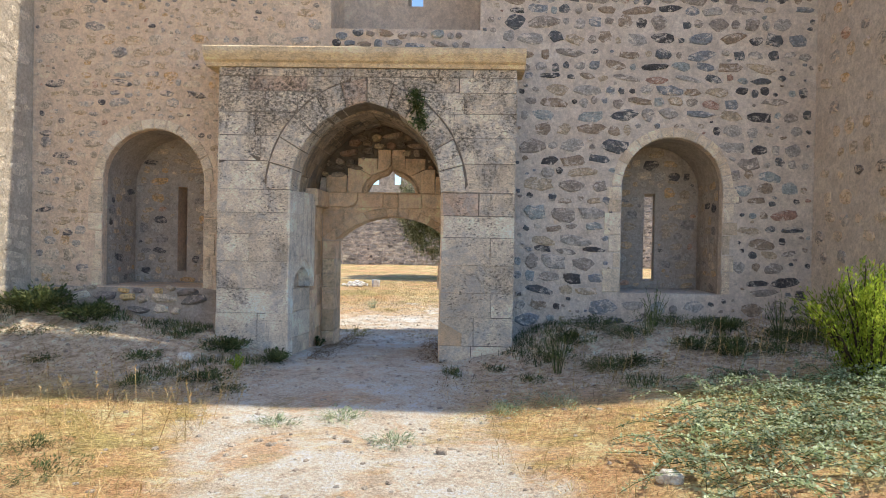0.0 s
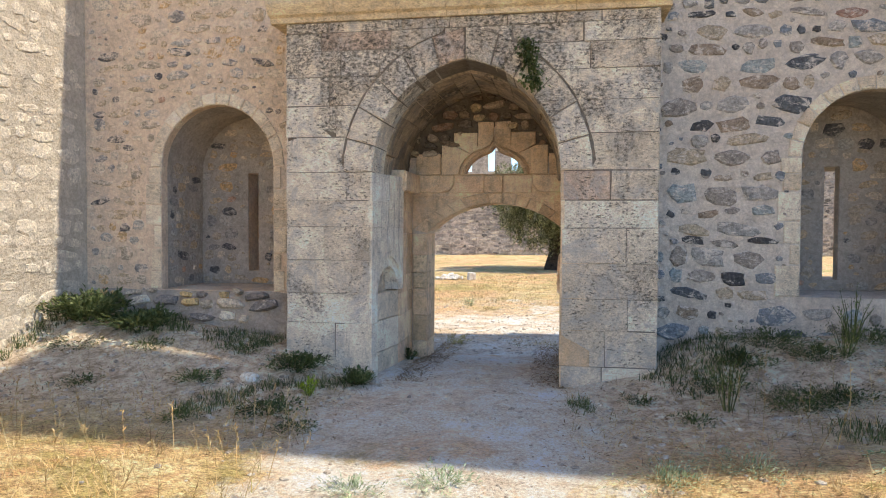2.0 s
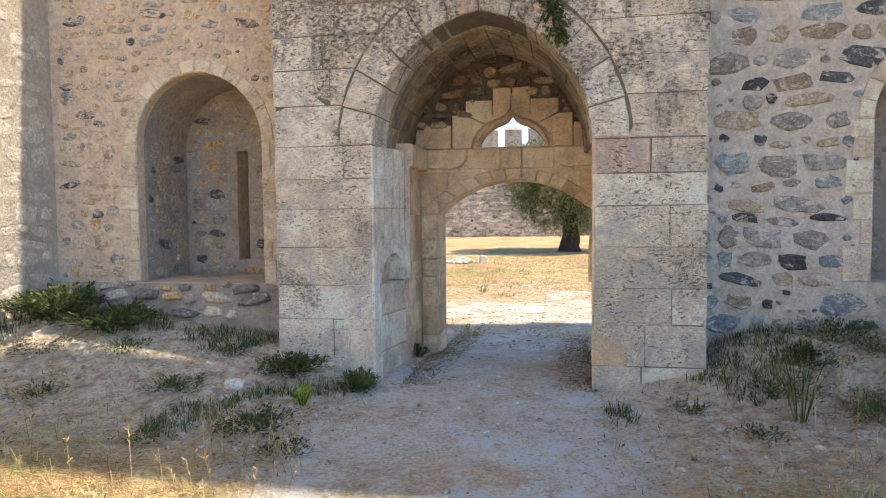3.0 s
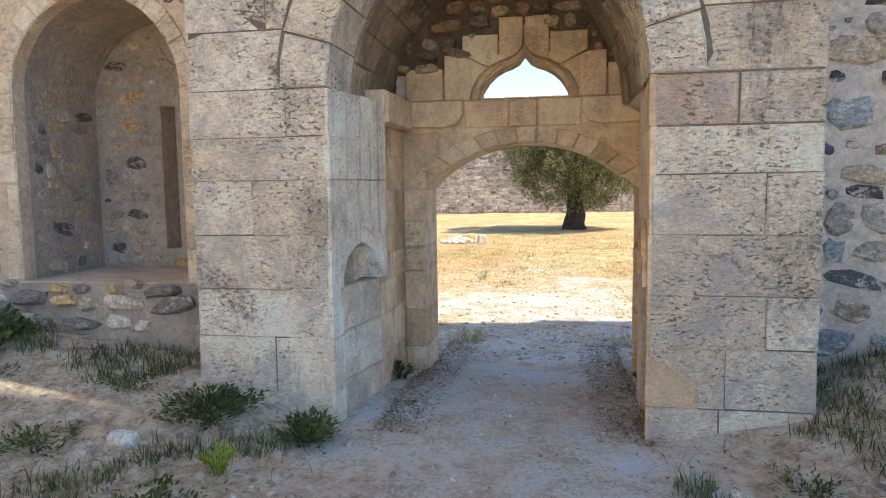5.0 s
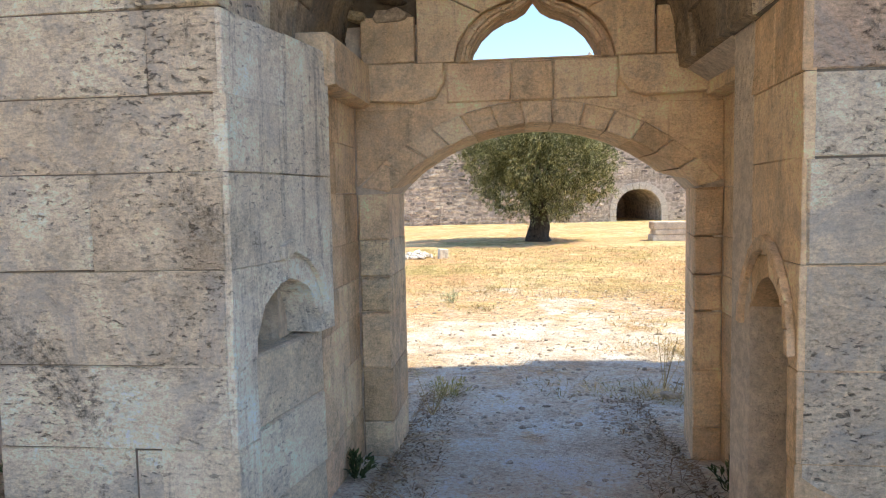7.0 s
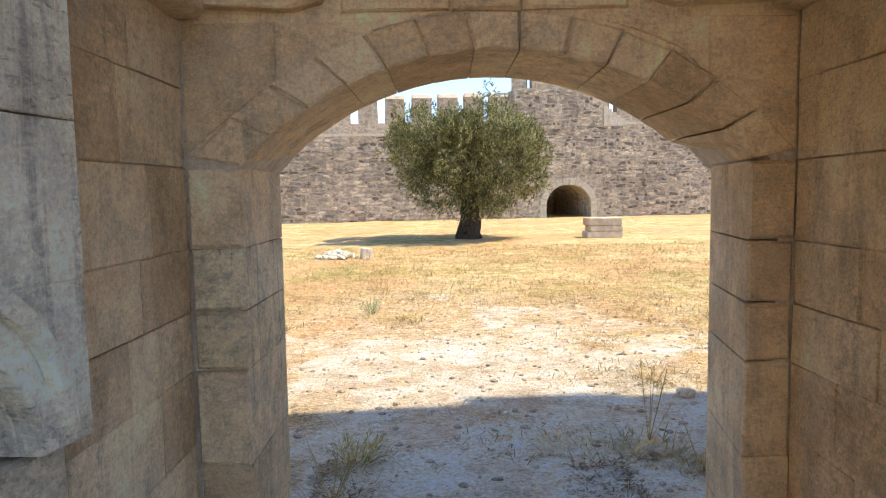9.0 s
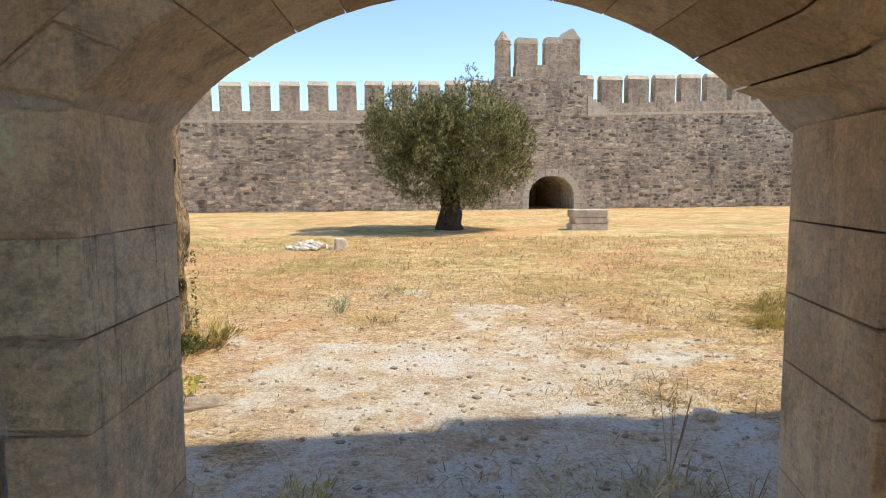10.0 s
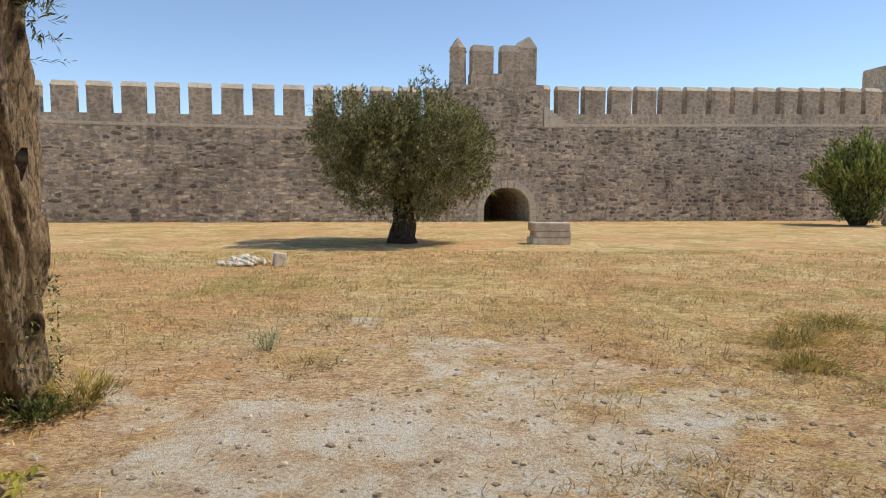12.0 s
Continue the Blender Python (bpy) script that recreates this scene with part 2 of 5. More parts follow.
STOPS = [(0, (0.22, 0.235, 0.25)), (0.17, (0.30, 0.255, 0.215)), (0.34, (0.11, 0.115, 0.12)), (0.48, (0.36, 0.33, 0.295)), (0.6, (0.31, 0.235, 0.17)), (0.7, (0.075, 0.072, 0.072)), (0.79, (0.44, 0.35, 0.245)), (0.88, (0.30, 0.325, 0.315)), (0.975, (0.36, 0.22, 0.165))]
STOPS_TAN = [(0, (0.42, 0.335, 0.24)), (0.2, (0.50, 0.37, 0.235)), (0.38, (0.28, 0.25, 0.225)), (0.5, (0.56, 0.46, 0.345)), (0.66, (0.40, 0.365, 0.32)), (0.8, (0.55, 0.355, 0.18)), (0.87, (0.11, 0.1, 0.097)), (0.97, (0.46, 0.28, 0.19))]
STOPS_FAR = [(0, (0.25, 0.225, 0.2)), (0.2, (0.42, 0.375, 0.32)), (0.4, (0.14, 0.126, 0.112)), (0.55, (0.52, 0.46, 0.385)), (0.75, (0.30, 0.275, 0.25)), (0.9, (0.60, 0.53, 0.43))]
M_STONE = stone_material("field_stone", STOPS, smear=(0.72, 0.63, 0.52), cover=0.51)
M_STONE_T = stone_material("tan_field_stone", STOPS_TAN, smear=(0.78, 0.62, 0.46), cover=0.47)
M_STONE_I = stone_material("field_stone_mass", STOPS, True, (0.72, 0.63, 0.52), 0.51)
M_STONE_TI = stone_material("tan_field_stone_mass", STOPS_TAN, True, (0.78, 0.62, 0.46), 0.47)
M_STONE_F = stone_material("curtain_stone", STOPS_FAR, True, (0.6, 0.52, 0.42), 0.55)
M_STONE_C = stone_material("cream_stone", [(0, (0.58, 0.50, 0.39)), (0.3, (0.47, 0.40, 0.315)), (0.55, (0.62, 0.54, 0.43)), (0.86, (0.32, 0.28, 0.225))], True, (0.60, 0.51, 0.40), 0.46)
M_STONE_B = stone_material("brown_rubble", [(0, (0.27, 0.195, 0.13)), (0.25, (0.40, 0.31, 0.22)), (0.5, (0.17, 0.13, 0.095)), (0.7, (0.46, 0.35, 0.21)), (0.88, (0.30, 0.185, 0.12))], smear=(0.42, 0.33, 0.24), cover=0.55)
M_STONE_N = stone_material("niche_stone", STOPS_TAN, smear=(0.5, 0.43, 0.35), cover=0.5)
M_STONE_P = stone_material("footing_stone", [(0, (0.62, 0.53, 0.42)), (0.3, (0.50, 0.41, 0.31)), (0.5, (0.72, 0.63, 0.5)), (0.68, (0.25, 0.22, 0.2)), (0.88, (0.62, 0.44, 0.22))], smear=(0.74, 0.63, 0.5), cover=0.56)
M_PEB = stone_material("pebble", [(0, (0.50, 0.44, 0.365)), (0.35, (0.40, 0.34, 0.275)), (0.7, (0.62, 0.57, 0.49)), (0.93, (0.32, 0.27, 0.22))], True, (0.5, 0.44, 0.36), 0.5)
M_WHITE = stone_material("white_rubble", [(0, (0.68, 0.64, 0.56)), (0.5, (0.76, 0.72, 0.64)), (0.8, (0.54, 0.5, 0.44))])
M_SLAB = limestone("slab_stone", (0.68, 0.60, 0.51), (0.62, 0.54, 0.46), (0.72, 0.65, 0.56), 0.15, 0.2)
M_OLIVE = leaf_material("olive_leaf", (0.06, 0.07, 0.03), (0.22, 0.235, 0.105), (0.54, 0.54, 0.33), 0.25)
M_BRIGHT = leaf_material("bright_leaf", (0.17, 0.24, 0.03), (0.32, 0.42, 0.05), (0.5, 0.58, 0.1), 0.4)
M_GREY = leaf_material("grey_green_leaf", (0.22, 0.29, 0.16), (0.46, 0.55, 0.35), (0.72, 0.78, 0.58), 0.4)
M_WEED = leaf_material("weed_leaf", (0.06, 0.085, 0.03), (0.12, 0.155, 0.06), (0.23, 0.25, 0.11), 0.3)
M_YEL = leaf_material("yellowing_leaf", (0.2, 0.26, 0.05), (0.56, 0.54, 0.12), (0.8, 0.68, 0.22), 0.45)
M_BUSH = leaf_material("bush_leaf", (0.10, 0.13, 0.04), (0.21, 0.25, 0.08), (0.36, 0.4, 0.15), 0.3)
M_LITTER = leaf_material("leaf_litter", (0.16, 0.10, 0.055), (0.3, 0.2, 0.11), (0.46, 0.34, 0.2), 0.1)
M_STRAW = leaf_material("straw", (0.40, 0.27, 0.12), (0.60, 0.45, 0.22), (0.78, 0.64, 0.38), 0.3)
M_DRYG = leaf_material("half_dry_grass", (0.3, 0.27, 0.09), (0.45, 0.38, 0.14), (0.58, 0.47, 0.2), 0.3)
M_BARK = bark_material("olive_bark", (0.64, 0.49, 0.34), (0.12, 0.085, 0.06))
M_BARKD = bark_material("dark_bark", (0.13, 0.1, 0.075), (0.03, 0.024, 0.02))


def ground_material():
    """Trodden pale path, dry golden grass, brown earth; laid out in plan."""
    m, nt, b = material("dry_ground", 0.97)
    v = world_vec(nt)
    sep = nt.nodes.new("ShaderNodeSeparateXYZ")
    nt.links.new(v, sep.inputs[0])

    def math_(op, a, b_=None, c=None):
        n = nt.nodes.new("ShaderNodeMath")
        n.operation = op
        for i, q in enumerate((a, b_, c)):
            if q is None:
                continue
            if hasattr(q, "is_linked"):
                nt.links.new(q, n.inputs[i])
            else:
                n.inputs[i].default_value = q
        return n.outputs[0]

    def smooth(val, lo, hi):
        n = nt.nodes.new("ShaderNodeMapRange")
        n.interpolation_type = "SMOOTHSTEP"
        n.inputs[1].default_value, n.inputs[2].default_value = lo, hi
        nt.links.new(val, n.inputs[0])
        return n.outputs[0]

    X, Y = sep.outputs[0], sep.outputs[1]
    wob = math_("MULTIPLY", math_("SUBTRACT", noise_tex(nt, 1.3, 9, 0.75, v), 0.5), 3.0)
    # centre line of the path: bends towards +x near its start
    cx = math_("ADD", math_("MULTIPLY", math_("MAXIMUM", math_("SUBTRACT", 7.5, Y), 0.0), 0.22), -0.95)
    d = math_("ABSOLUTE", math_("SUBTRACT", X, cx))
    front = smooth(math_("ADD", d, math_("MULTIPLY", wob, 0.7)), 1.6, 1.0)
    # pale trodden apron in the courtyard, with brown earth round it
    e = math_("ADD", math_("POWER", math_("DIVIDE", math_("SUBTRACT", X, -0.4), 2.5), 2.0), math_("POWER", math_("DIVIDE", math_("SUBTRACT", Y, 13.6), 5.0), 2.0))
    e = math_("ADD", e, math_("MULTIPLY", wob, 1.0))
    e = math_("ADD", e, math_("MULTIPLY", math_("SUBTRACT", noise_tex(nt, 0.4, 5, 0.6, v), 0.5), 5.0))
    side = smooth(Y, 11.0, 11.6)
    apron = math_("MULTIPLY", math_("MULTIPLY", smooth(e, 1.0, 0.55), side), 0.95)
    ring = math_("MULTIPLY", smooth(e, 3.0, 1.0), side)
    path = math_("ADD", math_("MULTIPLY", front, math_("SUBTRACT", 1.0, side)), apron)
    patch = smooth(noise_tex(nt, 0.7, 10, 0.76, v, 0.9), 0.6, 0.5)
    path = math_("MULTIPLY", path, math_("ADD", math_("MULTIPLY", patch, 0.7), 0.3))
    thatch = noise_tex(nt, 24, 10, 0.84, world_vec(nt, (1.0, 1.7, 1.0)), 0.3)
    tuft = noise_tex(nt, 6, 10, 0.8, world_vec(nt, (0.8, 1.5, 1.0)), 0.5)

    def matted(col):
        """Thatch and tuft relief of dead grass over a tone."""
        col = mix(nt, 0.95, col, ramp(nt, thatch, [(0.38, (0.22, 0.19, 0.16)), (0.5, (0.95, 0.95, 0.95)), (0.62, (1.6, 1.6, 1.55))]), "MULTIPLY")
        return mix(nt, 0.75, col, ramp(nt, tuft, [(0.36, (0.5, 0.46, 0.41)), (0.64, (1.42, 1.4, 1.34))]), "MULTIPLY")

    straw = matted(ramp(nt, noise_tex(nt, 2.2, 10, 0.76, v, 0.3), [(0.34, (0.29, 0.19, 0.095)), (0.5, (0.48, 0.345, 0.18)), (0.64, (0.64, 0.49, 0.285))]))
    straw = mix(nt, ramp(nt, noise_tex(nt, 0.25, 9, 0.72, v, 0.8), [(0.46, (0,)), (0.53, (0.9,))]), straw, matted((0.46, 0.275, 0.15)))
    straw = mix(nt, ramp(nt, noise_tex(nt, 0.42, 10, 0.76, v, 1.0), [(0.5, (0,)), (0.57, (0.8,))]), straw, matted((0.27, 0.235, 0.09)))
    bank = math_("MULTIPLY", smooth(Y, 6.9, 8.2), math_("SUBTRACT", 1.0, side))
    earth = ramp(nt, noise_tex(nt, 7.5, 10, 0.82, v, 0.3), [(0.38, (0.2, 0.15, 0.105)), (0.5, (0.46, 0.375, 0.28)), (0.62, (0.70, 0.61, 0.49))])
    straw = mix(nt, math_("MULTIPLY", bank, 0.85), straw, earth)
    brown = matted(ramp(nt, noise_tex(nt, 4, 9, 0.78, v), [(0.34, (0.33, 0.225, 0.14)), (0.66, (0.58, 0.44, 0.305))]))
    straw = mix(nt, math_("MULTIPLY", ring, ramp(nt, noise_tex(nt, 0.8, 8, 0.72, v, 0.5), [(0.42, (0.1,)), (0.56, (1.0,))])), straw, brown)
    dirt = ramp(nt, noise_tex(nt, 1.7, 10, 0.75, v, 0.4), [(0.36, (0.37, 0.30, 0.225)), (0.48, (0.51, 0.45, 0.37)), (0.58, (0.58, 0.535, 0.465)), (0.66, (0.74, 0.71, 0.655))])
    dirt = mix(nt, 0.75, dirt, ramp(nt, noise_tex(nt, 34, 10, 0.88, v, 0.5), [(0.38, (0.34, 0.32, 0.3)), (0.62, (1.5, 1.5, 1.5))]), "MULTIPLY")
    dirt = mix(nt, ramp(nt, noise_tex(nt, 1.3, 10, 0.78, v, 0.7), [(0.54, (0,)), (0.63, (0.55,))]), dirt, brown)
    grit = node(nt, "ShaderNodeTexVoronoi", Scale=30.0)
    nt.links.new(v, grit.inputs["Vector"])
    dirt = mix(nt, 0.6, dirt, ramp(nt, grit.outputs["Distance"], [(0.1, (1.35, 1.33, 1.3)), (0.3, (0.95, 0.95, 0.95)), (0.6, (0.75, 0.73, 0.7))]), "MULTIPLY")
    col = lift(nt, mix(nt, path, lift(nt, straw, 1.6), lift(nt, dirt, 1.82)), 1.0, 0.8)
    nt.links.new(col, b.inputs["Base Color"])
    n1 = bump(nt, b, noise_tex(nt, 40, 8, 0.8, v), 0.7, 0.016)
    n2 = bump(nt, b, thatch, 0.8, 0.035, n1)
    bump(nt, b, noise_tex(nt, 3, 6, 0.65, v), 0.5, 0.08, n2)
    return m


M_GROUND = ground_material()

# ---- helpers for shapes ----
from mathutils.geometry import tessellate_polygon


def obj(name, bm, mat, parent=None, label="", smooth=False):
    me = bpy.data.meshes.new(name)
    bm.to_mesh(me)
    bm.free()
    me.materials.append(mat)
    if smooth:
        me.polygons.foreach_set("use_smooth", [True] * len(me.polygons))
    ob = new(name, me)
    ob.parent = parent
    if label:
        ob["label"] = label
    return ob


part = obj


def raw(name, verts, faces, mat, parent=None, smooth=False):
    me = bpy.data.meshes.new(name)
    me.from_pydata(verts, [], faces)
    me.materials.append(mat)
    if smooth:
        me.polygons.foreach_set("use_smooth", [True] * len(me.polygons))
    ob = new(name, me)
    ob.parent = parent
    return ob


def slab(bm, outer, holes, y0, y1):
    """A wall slice between two depths: an (x, z) outline with holes through it."""
    loops = [outer, *holes]
    flat = [p for l in loops for p in l]
    front = [bm.verts.new((x, y0, z)) for x, z in flat]
    back = [bm.verts.new((x, y1, z)) for x, z in flat]
    for a, b, c in tessellate_polygon([[Vector((x, z, 0)) for x, z in l] for l in loops]):
        for ring in (front, back):
            try:
                bm.faces.new((ring[a], ring[b], ring[c]))
            except ValueError:
                pass
    i = 0
    for l in loops:
        n = len(l)
        for k in range(n):
            p, q = i + k, i + (k + 1) % n
            bm.faces.new((front[p], front[q], back[q], back[p]))
        i += n
    bmesh.ops.recalc_face_normals(bm, faces=bm.faces)
    return bm


def box(bm, lo, hi, bevel=0.0):
    vs = [bm.verts.new((x, y, z)) for x in (lo[0], hi[0]) for y in (lo[1], hi[1]) for z in (lo[2], hi[2])]
    fs = [bm.faces.new([vs[i] for i in f]) for f in ((0, 1, 3, 2), (4, 6, 7, 5), (0, 4, 5, 1), (2, 3, 7, 6), (0, 2, 6, 4), (1, 5, 7, 3))]
    if bevel:
        es = list({e for f in fs for e in f.edges})
        bmesh.ops.bevel(bm, geom=es, offset=bevel, segments=2, affect="EDGES", profile=0.6)
    return bm


def pointed(cx, half, spring, rise, n=10):
    """Points of a two-centred arch, left foot to right foot."""
    c = (rise * rise - half * half) / (2 * half)
    r = half + c
    top = math.atan2(rise, c)
    left = [(cx + c - r * math.cos(top * k / n), spring + r * math.sin(top * k / n)) for k in range(n + 1)]
    return left + [(2 * cx - x, z) for x, z in reversed(left[:-1])]


def segment(x0, x1, spring, rise, n=14):
    half, cx = (x1 - x0) / 2, (x0 + x1) / 2
    r = (half * half + rise * rise) / (2 * rise)
    a = math.asin(half / r)
    return [(cx + r * math.sin(-a + 2 * a * k / n), spring + rise - r + r * math.cos(-a + 2 * a * k / n)) for k in range(n + 1)]


def on_front(u, w, d):
    """A point of a wall that faces -y: u along x, w up, d proud of the plane."""
    return (u, -d, w)


def block_verts(poly, depth, chamfer, rng, rough=0.004, back=-0.02):
    """A dressed stone from its outline: back ring, shoulder ring, slightly worn face."""
    n = len(poly)
    cu, cw = sum(p[0] for p in poly) / n, sum(p[1] for p in poly) / n
    vs = [(u, w, back) for u, w in poly]
    vs += [(u + rng.uniform(-rough, rough), w + rng.uniform(-rough, rough), depth - chamfer * rng.uniform(0.8, 1.6)) for u, w in poly]
    for u, w in poly:
        r = max(math.hypot(u - cu, w - cw), 1e-3)
        k = 1 - chamfer * rng.uniform(1.0, 1.9) / r
        vs.append((cu + (u - cu) * k, cw + (w - cw) * k, depth + rng.uniform(-rough, rough)))
    fs = []
    for ring in (0, n):
        for k in range(n):
            fs.append((ring + k, ring + (k + 1) % n, ring + n + (k + 1) % n, ring + n + k))
    fs.append(tuple(range(2 * n, 3 * n)))
    return vs, fs


def block(name, poly, place, depth, mat, parent, rng, chamfer=0.012, back=-0.02):
    vs, fs = block_verts(poly, depth, chamfer, rng, back=back)
    return raw(name, [place(*v) for v in vs], fs, mat, parent)


def shrink(poly, gap):
    n = len(poly)
    cu, cw = sum(p[0] for p in poly) / n, sum(p[1] for p in poly) / n
    out = []
    for u, w in poly:
        du, dw = u - cu, w - cw
        out.append((u - math.copysign(min(gap, abs(du)), du), w - math.copysign(min(gap, abs(dw)), dw)))
    return out


def courses(z0, z1, heights, rng):
    z, out = z0, []
    while z < z1 - 0.05:
        h = rng.choice(heights)
        top = z + h if z1 - (z + h) > 0.16 else z1
        out.append((z, top))
        z = top
    return out


def split(u0, u1, widths, rng):
    u, out = u0, []
    while u < u1 - 0.02:
        w = rng.choice(widths) * rng.uniform(0.85, 1.15)
        v = u + w if u1 - (u + w) > 0.2 else u1
        out.append((u, v))
        u = v
    return out


def stone_shape(rng, n=9):
    """An irregular rounded field stone of unit size: outline, shoulder and uneven face."""
    turn, power = rng.uniform(0, 6.28), rng.uniform(2.0, 5.0)
    squash = rng.uniform(-0.14, 0.14)
    base = []
    for i in range(n):
        a = turn + 2 * math.pi * (i + rng.uniform(-0.28, 0.28)) / n
        c, s = math.cos(a), math.sin(a)
        r = 0.49 / (abs(c) ** power + abs(s) ** power) ** (1 / power) * rng.uniform(0.76, 1.08)
        base.append((c * r, s * r * (1 + squash * c)))
    vs = [(u, w, -0.3) for u, w in base]
    vs += [(u * 0.98, w * 0.98, 0.3) for u, w in base]
    vs += [(u * 0.8, w * 0.8, rng.uniform(0.7, 1.05)) for u, w in base]
    fs = []
    for ring in (0, n):
        for i in range(n):
            fs.append((ring + i, ring + (i + 1) % n, ring + n + (i + 1) % n, ring + n + i))
    vs.append((rng.uniform(-0.1, 0.1), rng.uniform(-0.1, 0.1), rng.uniform(0.85, 1.15)))
    fs += [(2 * n + i, 2 * n + (i + 1) % n, 3 * n) for i in range(n)]
    return vs, fs


def scatter_stones(rng, u0, u1, w0, w1, blocked, size=(0.13, 0.36), row=(0.11, 0.21), gap=(0.03, 0.09), fill=0.92):
    """Rough courses of field stones: centre, width, height and tilt of each."""
    out, w = [], w0
    while w < w1:
        h = rng.uniform(*row)
        u = u0 + rng.uniform(0, 0.15)
        while u < u1:
            s = size[0] + (size[1] - size[0]) * rng.random() ** 1.5
            sh = min(h, s * 1.1) * rng.uniform(0.7, 1.2)
            cu, cw = u + s / 2, w + h / 2 + rng.uniform(-0.03, 0.03)
            if cu + s / 2 < u1 and rng.random() < fill and not blocked(cu, cw, s / 2, sh / 2):
                out.append((cu, cw, s, sh, rng.uniform(-0.22, 0.22)))
            u += s + rng.uniform(*gap)
        w += h + rng.uniform(*gap) * 0.8
    return out


def fill_gaps(rng, stones, u0, u1, w0, w1, blocked, tries, size=(0.05, 0.12)):
    """Small stones in what the large ones leave free."""
    cells = {}
    for s in stones:
        cells.setdefault((int(s[0] * 2), int(s[1] * 2)), []).append(s)
    out = []
    for _ in range(tries):
        u, w = rng.uniform(u0, u1), rng.uniform(w0, w1)
        s = rng.uniform(*size)
        h = s * rng.uniform(0.5, 0.9)
        if blocked(u, w, s / 2, h / 2):
            continue
        near = [q for i in (-1, 0, 1) for j in (-1, 0, 1) for q in cells.get((int(u * 2) + i, int(w * 2) + j), ())]
        if any(abs(q[0] - u) < (q[2] + s) * 0.5 + 0.012 and abs(q[1] - w) < (q[3] + h) * 0.5 + 0.012 for q in near):
            continue
        new_stone = (u, w, s, h, rng.uniform(-0.5, 0.5))
        cells.setdefault((int(u * 2), int(w * 2)), []).append(new_stone)
        out.append(new_stone)
    return out


def lay_stones(stones, place, normal_matrix, near, mats, parent, rng, proud=(0.012, 0.035), name="stone"):
    """Stones inside near become objects; the rest is joined into one mesh."""
    pool = []
    for i in range(36):
        vs, fs = stone_shape(rng)
        me = bpy.data.meshes.new(name)
        me.from_pydata(vs, [], fs)
        me.materials.append(mats[0])
        pool.append((vs, fs, me))
    verts, faces, count = [], [], 0
    for cu, cw, s, h, tilt in stones:
        vs, fs, me = rng.choice(pool)
        p = rng.uniform(*proud)
        local = Matrix.Translation((cu, cw, 0)) @ Matrix.Rotation(tilt, 4, "Z") @ Matrix.Diagonal((s * rng.choice((-1, 1)), h, p, 1))
        m = normal_matrix @ local
        if count < 300 and near(cu, cw):
            if local.determinant() < 0:
                local = local @ Matrix.Diagonal((-1, 1, 1, 1))
                m = normal_matrix @ local
            ob = new(name, me)
            ob.parent = parent
            ob.matrix_local = m
            count += 1
        else:
            k = len(verts)
            verts += [tuple(m @ Vector(v)) for v in vs]
            faces += [tuple(k + i for i in f) for f in fs]
    if verts:
        ob = raw(name + "_mass", verts, faces, mats[1], parent)
        ob["kind"] = "stuff"


def facing(origin, u_axis, out_axis):
    """Frame of a wall face: u along the wall, w up, d out of it."""
    u, o = Vector(u_axis).normalized(), Vector(out_axis).normalized()
    m = Matrix((u, Vector((0, 0, 1)), o)).transposed().to_4x4()
    m.translation = origin
    return m


# ---- ground ----
def step(a, b, x):
    t = min(max((x - a) / (b - a), 0), 1)
    return t * t * (3 - 2 * t)


def ground_z(x, y):
    """Height of the ground: banks against the gate wall, a level path, a slightly lower courtyard."""
    z = 0.06 * step(6.5, 9.5, y) * (1 - step(10.2, 11.8, y))
    z += -0.1 * step(10.2, 13, y)
    outer = 1 - step(10.0, 10.9, y)
    right = step(0.2, 5.0, x)
    left = step(-1.9, -5.9, x)
    z += outer * right * (0.2 + 0.22 * step(2.0, 7.5, y)) * step(0.0, 5.0, y)
    z += outer * step(0.7, 1.6, x) * (0.33 - 0.22 * right) * step(8.8, 10.0, y)
    z += outer * left * (0.05 + 0.4 * step(6.8, 10.0, y))
    z += outer * step(-1.95, -3.0, x) * 0.2 * step(8.4, 9.6, y)
    z += outer * step(0.05, 0.7, x) * 0.1 * step(8.6, 9.6, y)
    flat = 1 - step(0.5, 1.3, abs(x + 0.95)) * 0.7
    z += 0.05 * noise.noise((x * 0.5, y * 0.5, 0)) * (1 - 0.7 * flat) + 0.018 * noise.noise((x * 1.9, y * 1.9, 3))
    return z


def make_ground():
    xs = sorted({*np.arange(-8, 8.01, 0.14).round(3), *np.arange(-36, -8, 1.0), *np.arange(9, 60, 1.0), -4000, -900, -250, -90, -50, 75, 120, 300, 900, 4000})
    ys = sorted({*np.arange(-2, 20.01, 0.14).round(3), *np.arange(-16, -2, 1.0), *np.arange(21, 75, 1.0), -4000, -900, -250, -80, -35, 90, 130, 300, 900, 4000})
    verts = [(x, y, ground_z(x, y)) for y in ys for x in xs]
    n = len(xs)
    faces = [(j * n + i, j * n + i + 1, (j + 1) * n + i + 1, (j + 1) * n + i) for j in range(len(ys) - 1) for i in range(n - 1)]
    g = raw("ground", verts, faces, M_GROUND, smooth=True)
    tagged(g, "dry trodden earth with golden grass and a pale path", "ground", kind="structure")


make_ground()

# ---- gate wall ----
W0, W1 = 10.07, 11.80       # outer and courtyard face
BACK = 11.07                # back of the niches
PF = 9.5                    # face of the portal
JAMB = 11.18                # inner arch
TOP = 9.4
XL, XR = -5.94, 5.2         # side walls
CX, HALF, SPRING, RISE = -1.01, 1.01, 2.33, 1.19

gate = tagged(new("wall_gate"), "thick rubble gate wall with pinkish mortar", "wall", kind="structure")


